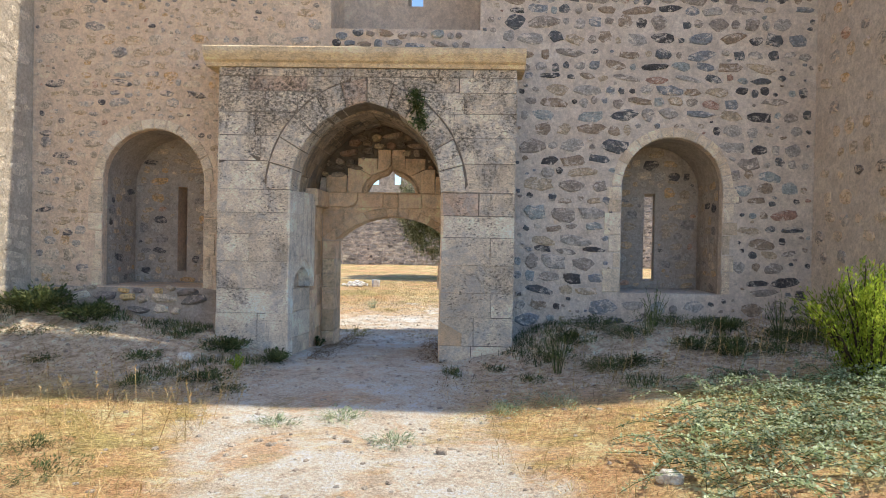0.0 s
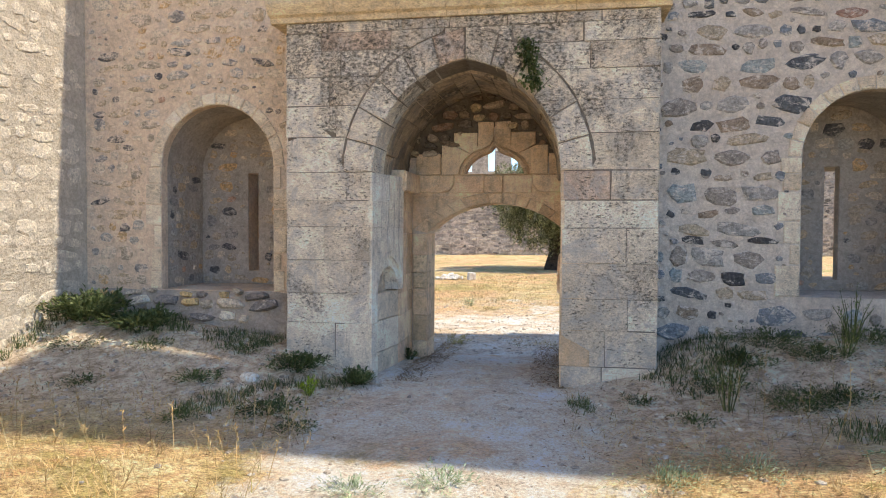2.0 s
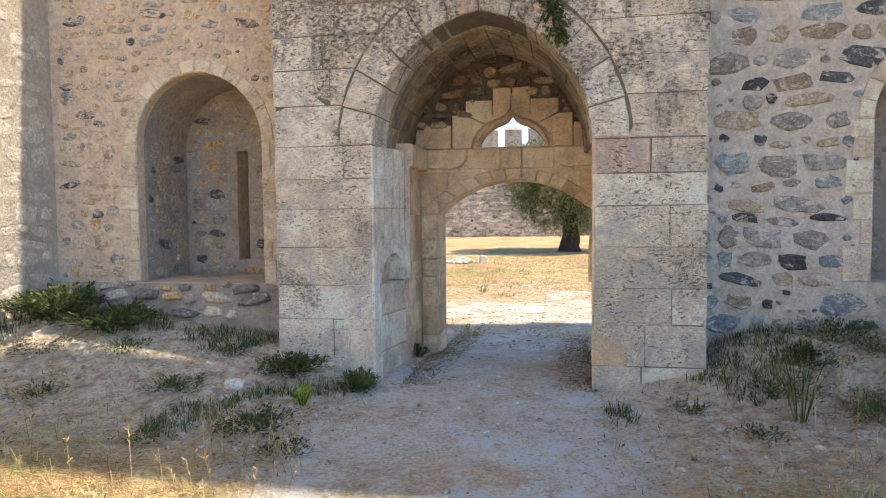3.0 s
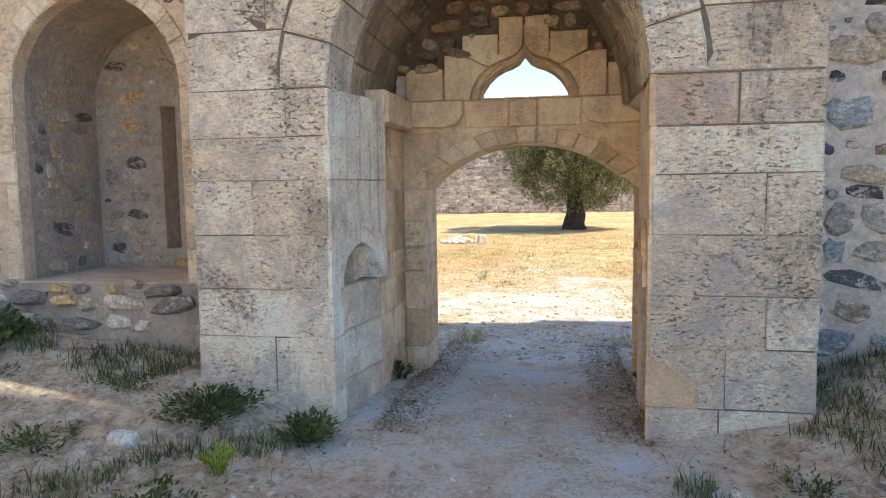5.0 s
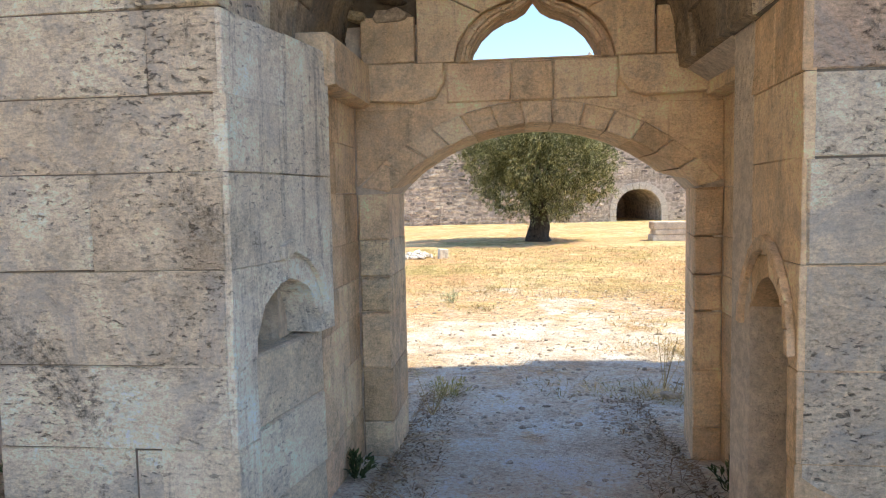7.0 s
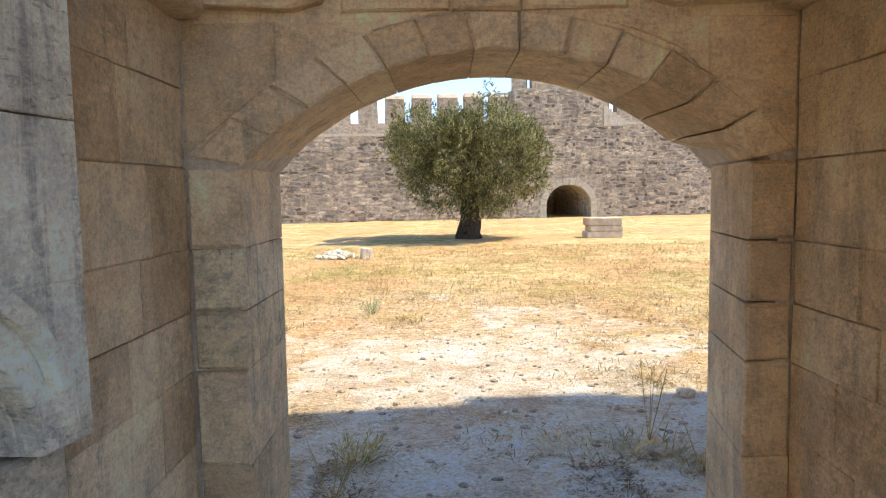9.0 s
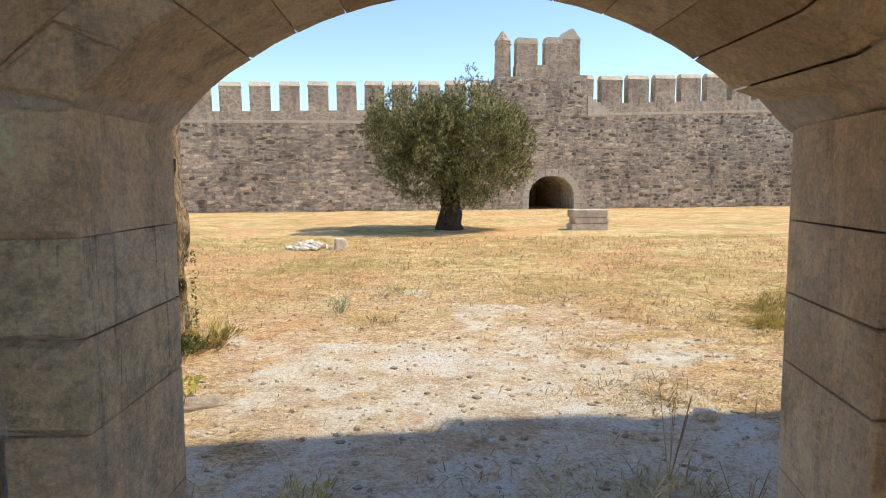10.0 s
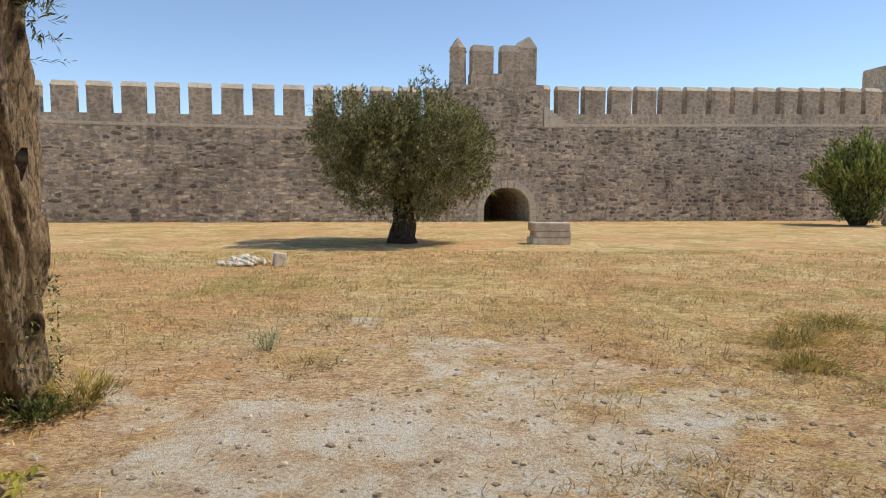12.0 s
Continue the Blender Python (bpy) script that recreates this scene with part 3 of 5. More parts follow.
def arch_hole(half, low, grow=0.0):
    pts = pointed(CX, half + grow, SPRING, RISE + grow)
    return [(CX - half - grow, low), *pts, (CX + half + grow, low)]


def niche_hole(x0, x1, sill, spring, rise):
    return [(x0, sill), *pointed((x0 + x1) / 2, (x1 - x0) / 2, spring, rise), (x1, sill)]


NICHE_L, NICHE_R = (-4.9, -3.42, 0.94, 2.46, 0.76), (2.54, 3.95, 1.0, 2.5, 0.7)
WINDOW = [(-1.63, 4.68), (-1.63, 7.2), (0.5, 7.2), (0.5, 4.68)]
OUT = [(-16, -1.0), (-16, TOP), (16, TOP), (16, -1.0)]
SLIT_L = [(-4.22, 1.12), (-4.22, 2.46), (-4.07, 2.46), (-4.07, 1.12)]
SLIT_R = [(3.12, 1.12), (3.12, 2.48), (3.29, 2.48), (3.29, 1.12)]
LIGHT_SLOT = [(-0.62, 5.35), (-0.62, 6.2), (-0.38, 6.2), (-0.38, 5.35)]
bm = bmesh.new()
HOLE = arch_hole(1.05, -0.9, 0.0)
slab(bm, OUT, [HOLE, niche_hole(*NICHE_L), niche_hole(*NICHE_R), WINDOW], W0, 10.32)
WIDE = [(-1.95, -0.9), (-1.95, 2.17), *pointed(CX, 1.03, SPRING, RISE), (0.27, 2.17), (0.27, -0.9)]
slab(bm, OUT, [WIDE, niche_hole(*NICHE_L), niche_hole(*NICHE_R), WINDOW], 10.32, BACK)
slab(bm, OUT, [WIDE, SLIT_L, SLIT_R, LIGHT_SLOT], BACK, JAMB + 0.02)
LOBE_HALF = [(-1.225, 2.42), (-1.205, 2.5), (-1.155, 2.58), (-1.09, 2.64), (-1.01, 2.685), (-0.945, 2.705), (-0.885, 2.74), (-0.84, 2.80)]
LOBE = LOBE_HALF + [(-1.68 - x, z) for x, z in reversed(LOBE_HALF[:-1])]
INNER = [(-1.76, -0.9), (-1.76, 1.63), *segment(-1.74, 0.17, 1.65, 0.44), (0.2, 1.63), (0.2, -0.9)]
OPEN = [(-1.5, 2.42), (-1.46, 2.68), (-1.1, 2.86), (-0.84, 2.93), (-0.58, 2.86), (-0.22, 2.68), (-0.18, 2.42)]
SPLAY_R = [(3.14, 1.12), (3.14, 2.48), (3.56, 2.48), (3.56, 1.12)]
slab(bm, OUT, [INNER, OPEN, SLIT_L, SPLAY_R, LIGHT_SLOT], JAMB + 0.02, W1)
box(bm, (-4.3, 11.62, 1.0), (-4.0, W1 - 0.004, 2.6))
part("wall_core", bm, M_MORT, gate)

# portal mass that stands out from the wall
portal = tagged(new("wall_portal"), "projecting grey limestone portal with a pointed arch", "portal", kind="structure")
bm = bmesh.new()
MASS = [(-3.0, -0.6), (-3.0, 4.0), (0.98, 4.0), (0.98, -0.6)]
slab(bm, MASS, [arch_hole(1.03, -0.5)], PF + 0.009, 9.6)
DEEP = [(-2.32, -0.5), (-2.32, 1.4), (-2.04, 1.4), *pointed(CX, 1.03, SPRING, RISE), (0.085, 2.31), (0.085, 1.4), (0.3, 1.4), (0.3, -0.5)]
slab(bm, MASS, [DEEP], 9.6, W0 - 0.003)
part("portal_core", bm, M_JOINT, portal)

# side walls
bm = bmesh.new()
slab(bm, [(0, -1), (0, TOP + 2), (21, TOP + 2), (21, -1)], [], 0, 6.0)
bm.transform(Matrix.Translation((XL, W0 - 0.003, 0)) @ Matrix.Rotation(radians(-90), 4, "Z") @ Matrix.Diagonal((1, -1, 1, 1)))
bmesh.ops.recalc_face_normals(bm, faces=bm.faces)
wl = part("wall_left", bm, M_SIDE)
tagged(wl, "tall sunlit tower wall of rough cream masonry", "wall", kind="structure")
bm = bmesh.new()
box(bm, (XR, 8.3, -1), (XR + 9, W0 - 0.003, 18.3))
wr = part("wall_right", bm, M_MORT)
tagged(wr, "tall tower wall of plastered rubble in shade", "wall", kind="structure")
# unseen block, added only to cast the shadow across the courtyard ground
bm = bmesh.new()
box(bm, (5.5, W1 + 0.003, -1), (12, 14.6, 15.5))
# lumps near its top make that shadow's edge uneven
for x0, x1, dy in ((6.3, 7.6, 0.0), (7.9, 8.35, 0.28), (8.35, 9.05, 0.5), (9.75, 11.2, 0.36)):
    if dy:
        box(bm, (x0, 14.603, 14.3), (x1, 14.6 + dy, 15.5 - 0.2 * dy), 0.06)
wc = part("unseen_shadow_block", bm, M_SIDE)
tagged(wc, "unseen masonry block added to cast the courtyard shadow", "wall", kind="structure")

# ---- far curtain wall ----
FA, FB = Vector((-60, 38.7, 0)), Vector((80, 63.6, 0))
FU = (FB - FA).normalized()
FN = Vector((FU.y, -FU.x, 0))
far = tagged(new("wall_curtain"), "long battlemented curtain wall of grey rubble", "wall", kind="structure")


def far_u(x):
    return (x - FA.x) / FU.x


FM = facing(FA, FU, FN)


def far_prism(bm, outer, d0, d1, holes=()):
    """(u, w) outline on the curtain wall, from d0 to d1 out of its face."""
    b2 = bmesh.new()
    slab(b2, outer, list(holes), -d1, -d0)
    for v in b2.verts:
        v.co = FM @ Vector((v.co.x, v.co.z, -v.co.y))
    me = bpy.data.meshes.new("tmp")
    b2.to_mesh(me)
    b2.free()
    bm.from_mesh(me)
    bpy.data.meshes.remove(me)
    return bm

# ---- masonry of the curtain wall ----
def far_sill(x):
    return 5.68 + 0.026 * (x + 3) if x < 6.3 else 6.38 + 0.0415 * (x - 11.2)


def far_top(x):
    return 7.36 + 0.032 * (x + 3) if x < 6.3 else 8.1 + 0.048 * (x - 11.7)


def far_cope(x):
    return 5.0 + 0.0096 * (x + 3) if x < 6.3 else 5.71 + 0.0368 * (x - 11.2)


def fu(x, w):
    return (far_u(x), w)


DOOR = [fu(5.45, -1.2)] + [fu(x, z) for x, z in pointed(6.87, 1.42, 0.62, 1.27)] + [fu(8.3, -1.2)]
bm = bmesh.new()
xs = sorted([*range(-58, 79, 4), 6.2, 6.4])
far_prism(bm, [fu(-58, -1.5)] + [fu(x, far_cope(x)) for x in xs] + [fu(78, -1.5)], -2.4, 0, [DOOR])
part("wall_body", bm, M_FARW, far)
bm = bmesh.new()
for run in ([x for x in xs if x < 6.3], [x for x in xs if x > 6.3]):
    far_prism(bm, [fu(x, far_sill(x)) for x in run] + [fu(x, far_cope(x) - 0.4) for x in reversed(run)], -0.75, -0.08)
part("parapet", bm, M_MERL, far)
bm = bmesh.new()
far_prism(bm, [fu(-58, far_cope(-58) - 0.1), fu(-58, far_cope(-58) + 0.06), fu(3.4, far_cope(3.4) + 0.06), fu(3.4, far_cope(3.4) - 0.1)], -0.3, 0.07)
far_prism(bm, [fu(9.1, far_cope(9.1) - 0.1), fu(9.1, far_cope(9.1) + 0.06), fu(78, far_cope(78) + 0.06), fu(78, far_cope(78) - 0.1)], -0.3, 0.07)
part("string_course", bm, M_CAP, far)
bm = bmesh.new()
far_prism(bm, [fu(4.6, -1.4), fu(4.6, 2.6), fu(9.2, 2.6), fu(9.2, -1.4)], -7.2, -6.8)
far_prism(bm, [fu(4.6, -1.4), fu(4.6, 2.6), fu(9.2, 2.6), fu(9.2, -1.4)], -6.8, -2.4, [DOOR])
part("passage_end", bm, M_FARW, far)

rng = random.Random(5)


def merlon(x0, x1, z0, z1, cap=0.27):
    """A battlement tooth with a sloping pale cap."""
    bm = bmesh.new()
    a, b = rng.uniform(-0.03, 0.03), rng.uniform(-0.03, 0.03)
    far_prism(bm, [fu(x0, z0 - 0.02), fu(x0 + a, z1 - cap), fu(x1 + b, z1 - cap + 0.02), fu(x1, z0 - 0.02)], -0.72, -0.1)
    ob = part("merlon", bm, M_MERL, far)
    bm = bmesh.new()
    far_prism(bm, [fu(x0 + a - 0.03, z1 - cap), fu(x0 + a + 0.02, z1), fu(x1 + b - 0.02, z1), fu(x1 + b + 0.03, z1 - cap)], -0.76, -0.06)
    for v in bm.verts:
        base = FM @ Vector((0, 0, -0.41))
        if v.co.z > z1 - 0.05:
            d = (v.co - base).dot(FN)
            v.co -= FN * d * 0.62
    part("cap", bm, M_CAP, ob, "pale sloping stone cap")


for k in range(-28, 6):
    x0 = -5.74 + 1.563 * k
    if x0 + 1.1 < 3.3:
        merlon(x0, x0 + 1.1, far_sill(x0), far_top(x0))
for k in range(37):
    x0 = 10.04 + 1.764 * k
    merlon(x0, x0 + 1.33, far_sill(x0), far_top(x0))
merlon(9.08, 9.5, 6.2, 8.02)

# gate tower on the curtain wall
tower = tagged(new("wall_tower"), "square rubble tower rising above the curtain wall", "tower", kind="structure")
bm = bmesh.new()
far_prism(bm, [fu(3.49, far_cope(3.5)), fu(3.49, 7.72), fu(9.06, 7.98), fu(9.06, far_cope(9))], -3.4, 0.004)
part("tower_body", bm, M_FARW, tower)
bm = bmesh.new()
far_prism(bm, [fu(4.6, 7.7), fu(4.6, 8.4), fu(7.6, 8.56), fu(7.6, 7.7)], -0.6, 0.0)
part("parapet", bm, M_MERL, tower)


def tower_tooth(x0, x1, z0, z1, peak, d0, d1, cap):
    bm = bmesh.new()
    far_prism(bm, [fu(x0, z0), fu(x0, z1), fu(x1, z1), fu(x1, z0)], d0, d1)
    ob = part("merlon", bm, M_MERL, tower)
    bm = bmesh.new()
    far_prism(bm, [fu(x0 - 0.04, z1), fu(x0 + cap, peak), fu(x1 - cap, peak), fu(x1 + 0.04, z1)], d0, d1 + 0.03)
    part("cap", bm, M_CAP, ob)


tower_tooth(4.66, 5.92, 8.38, 9.68, 10.02, -0.6, 0.0, 0.06)
tower_tooth(6.42, 7.5, 8.5, 9.75, 10.12, -0.6, 0.0, 0.06)
tower_tooth(7.5, 8.56, 7.9, 10.05, 10.66, -1.6, 0.03, 0.45)
bm = bmesh.new()
c = FM @ Vector((far_u(3.95), 0, -0.55))
bmesh.ops.create_cone(bm, cap_ends=True, segments=8, radius1=0.5, radius2=0.46, depth=2.25, matrix=Matrix.Translation((c.x, c.y, 8.75)))
bmesh.ops.create_cone(bm, cap_ends=True, segments=8, radius1=0.53, radius2=0.53, depth=0.08, matrix=Matrix.Translation((c.x, c.y, 9.7)))
bmesh.ops.create_cone(bm, cap_ends=True, segments=8, radius1=0.5, radius2=0.05, depth=0.62, matrix=Matrix.Translation((c.x, c.y, 10.16)))
part("turret", bm, M_MERL, tower, "eight-sided turret with a pointed cap")
for k in range(6):
    bm = bmesh.new()
    far_prism(bm, [fu(9.1 + 0.28 * k, 5.5), fu(9.1 + 0.28 * k, 6.72 - 0.18 * k), fu(9.38 + 0.28 * k, 6.72 - 0.18 * k), fu(9.38 + 0.28 * k, 5.5)], -0.7, 0.03)
    part("stair_step", bm, M_CAP, tower)
# door surround
inn = pointed(6.87, 1.42, 0.62, 1.27, 6)
outr = pointed(6.87, 1.84, 0.62, 1.71, 6)
far_place = lambda u, w, d: tuple(FM @ Vector((far_u(u), w, d)))
for k in range(12):
    block("voussoir", shrink([inn[k], outr[k], outr[k + 1], inn[k + 1]], 0.012), far_place, 0.06, M_CAP, far, rng, 0.02, -0.3)
for side in (0, 1):
    for z0, z1 in ((-0.25, 0.2), (0.2, 0.62)):
        u0, u1 = ((5.03, 5.45), (8.29, 8.71))[side]
        block("jamb_stone", shrink([(u0, z0), (u0, z1), (u1, z1), (u1, z0)], 0.012), far_place, 0.06, M_CAP, far, rng, 0.02, -0.3)
bm = bmesh.new()
far_prism(bm, [fu(6.3, 2.55), fu(6.3, 2.75), fu(8.6, 2.75), fu(8.6, 2.55)], -0.1, 0.03)
part("lintel", bm, M_MERL, far)


def far_blocked(u, w, a, b):
    x = FA.x + u * FU.x
    if abs(x - 6.87) < 2.0 + a and w < 2.5 + b:
        return True
    limit = 7.7 if 3.6 < x < 8.9 else far_cope(x) - 0.1
    return w + b > limit


S = scatter_stones(rng, far_u(-26), far_u(44), -0.2, 7.8, far_blocked, (0.18, 0.75), (0.1, 0.22), (0.015, 0.07), 0.93)
lay_stones(S, None, FM, lambda u, w: abs(FA.x + u * FU.x - 2) < 5 and w < 4.2, (M_STONE_F, M_STONE_F), far, rng, (0.03, 0.09))

# old keep on the rise behind
keep = tagged(new("far_keep"), "dark ruined stone keep far behind the wall", "tower")
bm = bmesh.new()
box(bm, (60.3, 82, -0.5), (73, 92, 17.6), 0.5)
box(bm, (59.2, 83, -0.5), (61, 90, 14.8), 0.3)
part("keep_wall", bm, M_FARW, keep)
bm = bmesh.new()
for k in range(6):
    bmesh.ops.create_icosphere(bm, subdivisions=2, radius=1.0, matrix=Matrix.Translation((61.2 + 1.9 * k, 83.2, 17.6 + 0.3 * math.sin(k * 2.1))) @ Matrix.Diagonal((1.2, 1.4, 1.1 + 0.5 * math.sin(k * 3.3), 1)))
part("broken_crown", bm, M_FARW, keep)

# ---- ashlar of the portal ----
rng = random.Random(11)
front = lambda u, w, d: (u, PF + 0.03 - d, w)
IN = pointed(CX, 1.01, SPRING, RISE, 12)
EX = pointed(CX, 1.35, SPRING, 1.53, 12)


def ext_x(z):
    """Half-width of the ring's outer edge at a height."""
    if z <= SPRING:
        return 1.02
    if z >= SPRING + 1.53:
        return 0.0
    c = (1.53 ** 2 - 1.35 ** 2) / 2.7
    return max(math.sqrt(max((1.35 + c) ** 2 - (z - SPRING) ** 2, 0)) - c, 0.0)


def ashlar(z0, z1):
    for side, edge in ((-1, -3.02), (1, 1.0)):
        lim = lambda z: CX + side * (ext_x(z) + 0.014)
        cuts = split(min(edge, lim(z1)), max(edge, lim(z1)), (0.46, 0.58, 0.7, 0.8), rng)
        for u0, u1 in cuts:
            poly = []
            zs = [z0 + (z1 - z0) * k / 4 for k in range(5)]
            if side < 0:
                ok = lambda z: min(u1, lim(z))
                right = [(ok(z), z) for z in zs]
                poly = [(u0, z1), (u0, z0)] + [p for p in right if p[0] > u0 + 0.02]
                if ok(z1) < u0 + 0.03:
                    continue
                if all(abs(ok(z) - u1) < 1e-6 for z in zs):
                    poly = [(u0, z1), (u0, z0), (u1, z0), (u1, z1)]
            else:
                ok = lambda z: max(u0, lim(z))
                if ok(z1) > u1 - 0.03:
                    continue
                poly = [(u1, z0), (u1, z1)] + [(ok(z), z) for z in reversed(zs) if ok(z) < u1 - 0.02]
                if all(abs(ok(z) - u0) < 1e-6 for z in zs):
                    poly = [(u1, z0), (u1, z1), (u0, z1), (u0, z0)]
            if len(poly) < 3:
                continue
            block("block", shrink(poly, 0.002), front, 0.03 + rng.uniform(-0.007, 0.007), M_ASH, portal, rng, rng.uniform(0.004, 0.011), -0.02)


ZC = [-0.15, 0.28, 0.66, 0.99, 1.36, 1.73, 2.02, 2.33, 2.72, 3.06, 3.38, 3.66, 3.86]
for z0, z1 in zip(ZC, ZC[1:]):
    ashlar(z0, z1)
for u0, u1 in split(-3.02, 1.0, (0.6, 0.75, 0.5), rng):
    block("block", shrink([(u0, 3.86), (u0, 3.975), (u1, 3.975), (u1, 3.86)], 0.004), front, 0.03, M_ASH, portal, rng, 0.008)
for k in range(0, 24, 2):
    poly = [IN[k], IN[k + 1], IN[k + 2], EX[k + 2], EX[k + 1], EX[k]]
    block("voussoir", shrink(poly, 0.006), front, 0.042 + rng.uniform(-0.004, 0.004), M_ASH, portal, rng, 0.01, -0.5)

# cornice: swept moulding
prof = [(10.06, 3.978), (9.47, 3.978), (9.455, 4.03), (9.40, 4.05), (9.36, 4.10), (9.34, 4.13), (9.33, 4.15), (9.33, 4.205), (9.36, 4.225), (10.06, 4.24)]
for u0, u1 in split(-3.19, 1.1, (0.7, 0.9, 0.55), rng):
    bm = bmesh.new()
    a = [bm.verts.new((u0 + 0.002, y + rng.uniform(-0.004, 0.004), z)) for y, z in prof]
    b = [bm.verts.new((u1 - 0.002, y + rng.uniform(-0.004, 0.004), z)) for y, z in prof]
    n = len(prof)
    for k in range(n):
        bm.faces.new((a[k], a[(k + 1) % n], b[(k + 1) % n], b[k]))
    bm.faces.new(a), bm.faces.new(list(reversed(b)))
    bmesh.ops.recalc_face_normals(bm, faces=bm.faces)
    part("cornice_stone", bm, M_CORN, portal)

# side walls of the passage
NS, NA = 0.98, 1.27


def side_wall(side):
    NY0, NY1 = (9.65, 10.19) if side < 0 else (9.6, 10.1)
    if side < 0:
        place = lambda u, w, d: (-2.04 + 0.16 * (u - PF) / 0.82 + d, u, w)
    else:
        place = lambda u, w, d: (0.02 + 0.05 * (u - PF) / 0.82 - d, u, w)
    spans = [z for z in ZC if z <= 2.34]
    # the left side takes the stone with bounced sunlight painted in
    stone = M_PALE_BOUNCE if side < 0 else M_WARM
    for z0, z1 in zip(spans, spans[1:]):
        if z1 <= NS + 0.02:
            cells = [(PF + 0.0, NY0)] if side < 0 else [(PF + 0.0, NY0), (NY1, 10.34)]
            back = -0.3
        elif z0 < 1.3:
            continue
        else:
            cells, back = split(PF + 0.0, 10.34, (0.42, 0.5, 0.36), rng), -0.03
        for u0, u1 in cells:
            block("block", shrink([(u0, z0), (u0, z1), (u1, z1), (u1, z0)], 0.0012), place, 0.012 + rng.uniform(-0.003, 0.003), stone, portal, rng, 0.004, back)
    mid = (NY0 + NY1) / 2
    arc = pointed(mid, (NY1 - NY0) / 2, NS + 0.01, NA - NS, 6)
    left = [(PF, 0.99), *arc[:7], (mid, 1.36), (PF, 1.36)]
    right = [(mid, 1.36), *arc[6:], (10.34, 0.99), (10.34, 1.36)]
    for poly in (left, right):
        block("niche_head", poly, place, 0.012, stone, portal, rng, 0.003, -0.27)
    # hood over the niche and stones that half fill it
    hood_in, hood_out = pointed(mid, 0.3, NS + 0.06, 0.355, 6), pointed(mid, 0.335, NS + 0.06, 0.41, 6)
    for k in range(5 if side < 0 else 0, 12):
        block("hood_mould", [hood_in[k], hood_in[k + 1], hood_out[k + 1], hood_out[k]], place, 0.045, stone, portal, rng, 0.004, 0.015)
    # the lower part of the niche beside the pale quoin is filled up
    if side < 0:
        for z0, z1 in ((-0.1, 0.3), (0.3, 0.66), (0.66, 0.975)):
            block("niche_infill", shrink([(NY0, z0), (NY0, z1), (10.34, z1), (10.34, z0)], 0.003), place, -0.045, M_EDGE, portal, rng, 0.012, -0.27)


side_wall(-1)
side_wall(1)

# vault of the passage
CURVE = pointed(CX, 1.015, SPRING, RISE - 0.01, 14)


def vault_place(u, w, d):
    k = min(int(u), 27)
    f = u - k
    x = CURVE[k][0] * (1 - f) + CURVE[k + 1][0] * f
    z = CURVE[k][1] * (1 - f) + CURVE[k + 1][1] * f
    n = Vector((CX - x, 0, SPRING + 0.3 - z)).normalized()
    return (x + n.x * d, w, z + n.z * d)


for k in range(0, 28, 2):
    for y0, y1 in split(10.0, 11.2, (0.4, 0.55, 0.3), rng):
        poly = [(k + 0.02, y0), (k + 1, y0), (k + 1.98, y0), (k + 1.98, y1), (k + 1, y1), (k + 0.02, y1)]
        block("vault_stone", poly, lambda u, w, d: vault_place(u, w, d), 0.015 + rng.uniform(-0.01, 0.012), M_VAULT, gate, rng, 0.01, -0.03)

# recess before the inner arch, and its springing course
inner = tagged(new("wall_inner_arch"), "honey-coloured limestone inner arch under a stepped gable window", "arch", kind="structure")
ZR = [-0.2, 0.3, 0.64, 0.91, 1.13, 1.36, 1.65, 1.93, 2.17]
for side in (-1, 1):
    if side < 0:
        place = lambda u, w, d: (-1.945 + d, u, w)
    else:
        place = lambda u, w, d: (0.265 - d, u, w)
    for i, (z0, z1) in enumerate(zip(ZR, ZR[1:])):
        for u0, u1 in ((10.34, 10.34 + 0.35 + 0.1 * (i % 3)), (10.34 + 0.35 + 0.1 * (i % 3), JAMB)):
            block("block", shrink([(u0, z0), (u0, z1), (u1, z1), (u1, z0)], 0.0015), place, 0.012 + rng.uniform(-0.003, 0.003), M_WARM, inner, rng, 0.004)
    block("impost", [(10.3, 2.17), (10.3, 2.42), (JAMB, 2.42), (JAMB, 2.17)], place, 0.12, M_WARM, inner, rng, 0.03, -0.1)

# jambs, full depth of the arch
deep = lambda u, w, d: (u + (0.10 * (0.6 - d) / 0.6 if 0.0 < u < 0.2 else 0.0), JAMB + 0.6 - d, w)
ZJ = [-0.3, 0.2, 0.55, 0.91, 1.13, 1.36, 1.65]
for z0, z1 in zip(ZJ, ZJ[1:]):
    for u0, u1 in ((-1.93, -1.735), (0.085, 0.26)):
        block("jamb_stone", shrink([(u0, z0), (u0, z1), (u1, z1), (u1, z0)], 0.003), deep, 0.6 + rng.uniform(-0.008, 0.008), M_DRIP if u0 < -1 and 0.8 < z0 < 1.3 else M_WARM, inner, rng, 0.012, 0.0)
AIN = segment(-1.735, 0.11, 1.655, 0.395, 26)
AEX = segment(-1.905, 0.25, 1.69, 0.5, 26)
for k in range(0, 26, 2):
    poly = [AIN[k], AIN[k + 1], AIN[k + 2], AEX[k + 2], AEX[k + 1], AEX[k]]
    block("voussoir", shrink(poly, 0.002), deep, 0.6 + rng.uniform(-0.006, 0.006), M_WARM, inner, rng, 0.008, 0.0)
flat = lambda u, w, d: (u, JAMB + 0.02 - d, w)


def arch_top(u):
    return min((abs(x - u), z) for x, z in AEX)[1] + 0.004


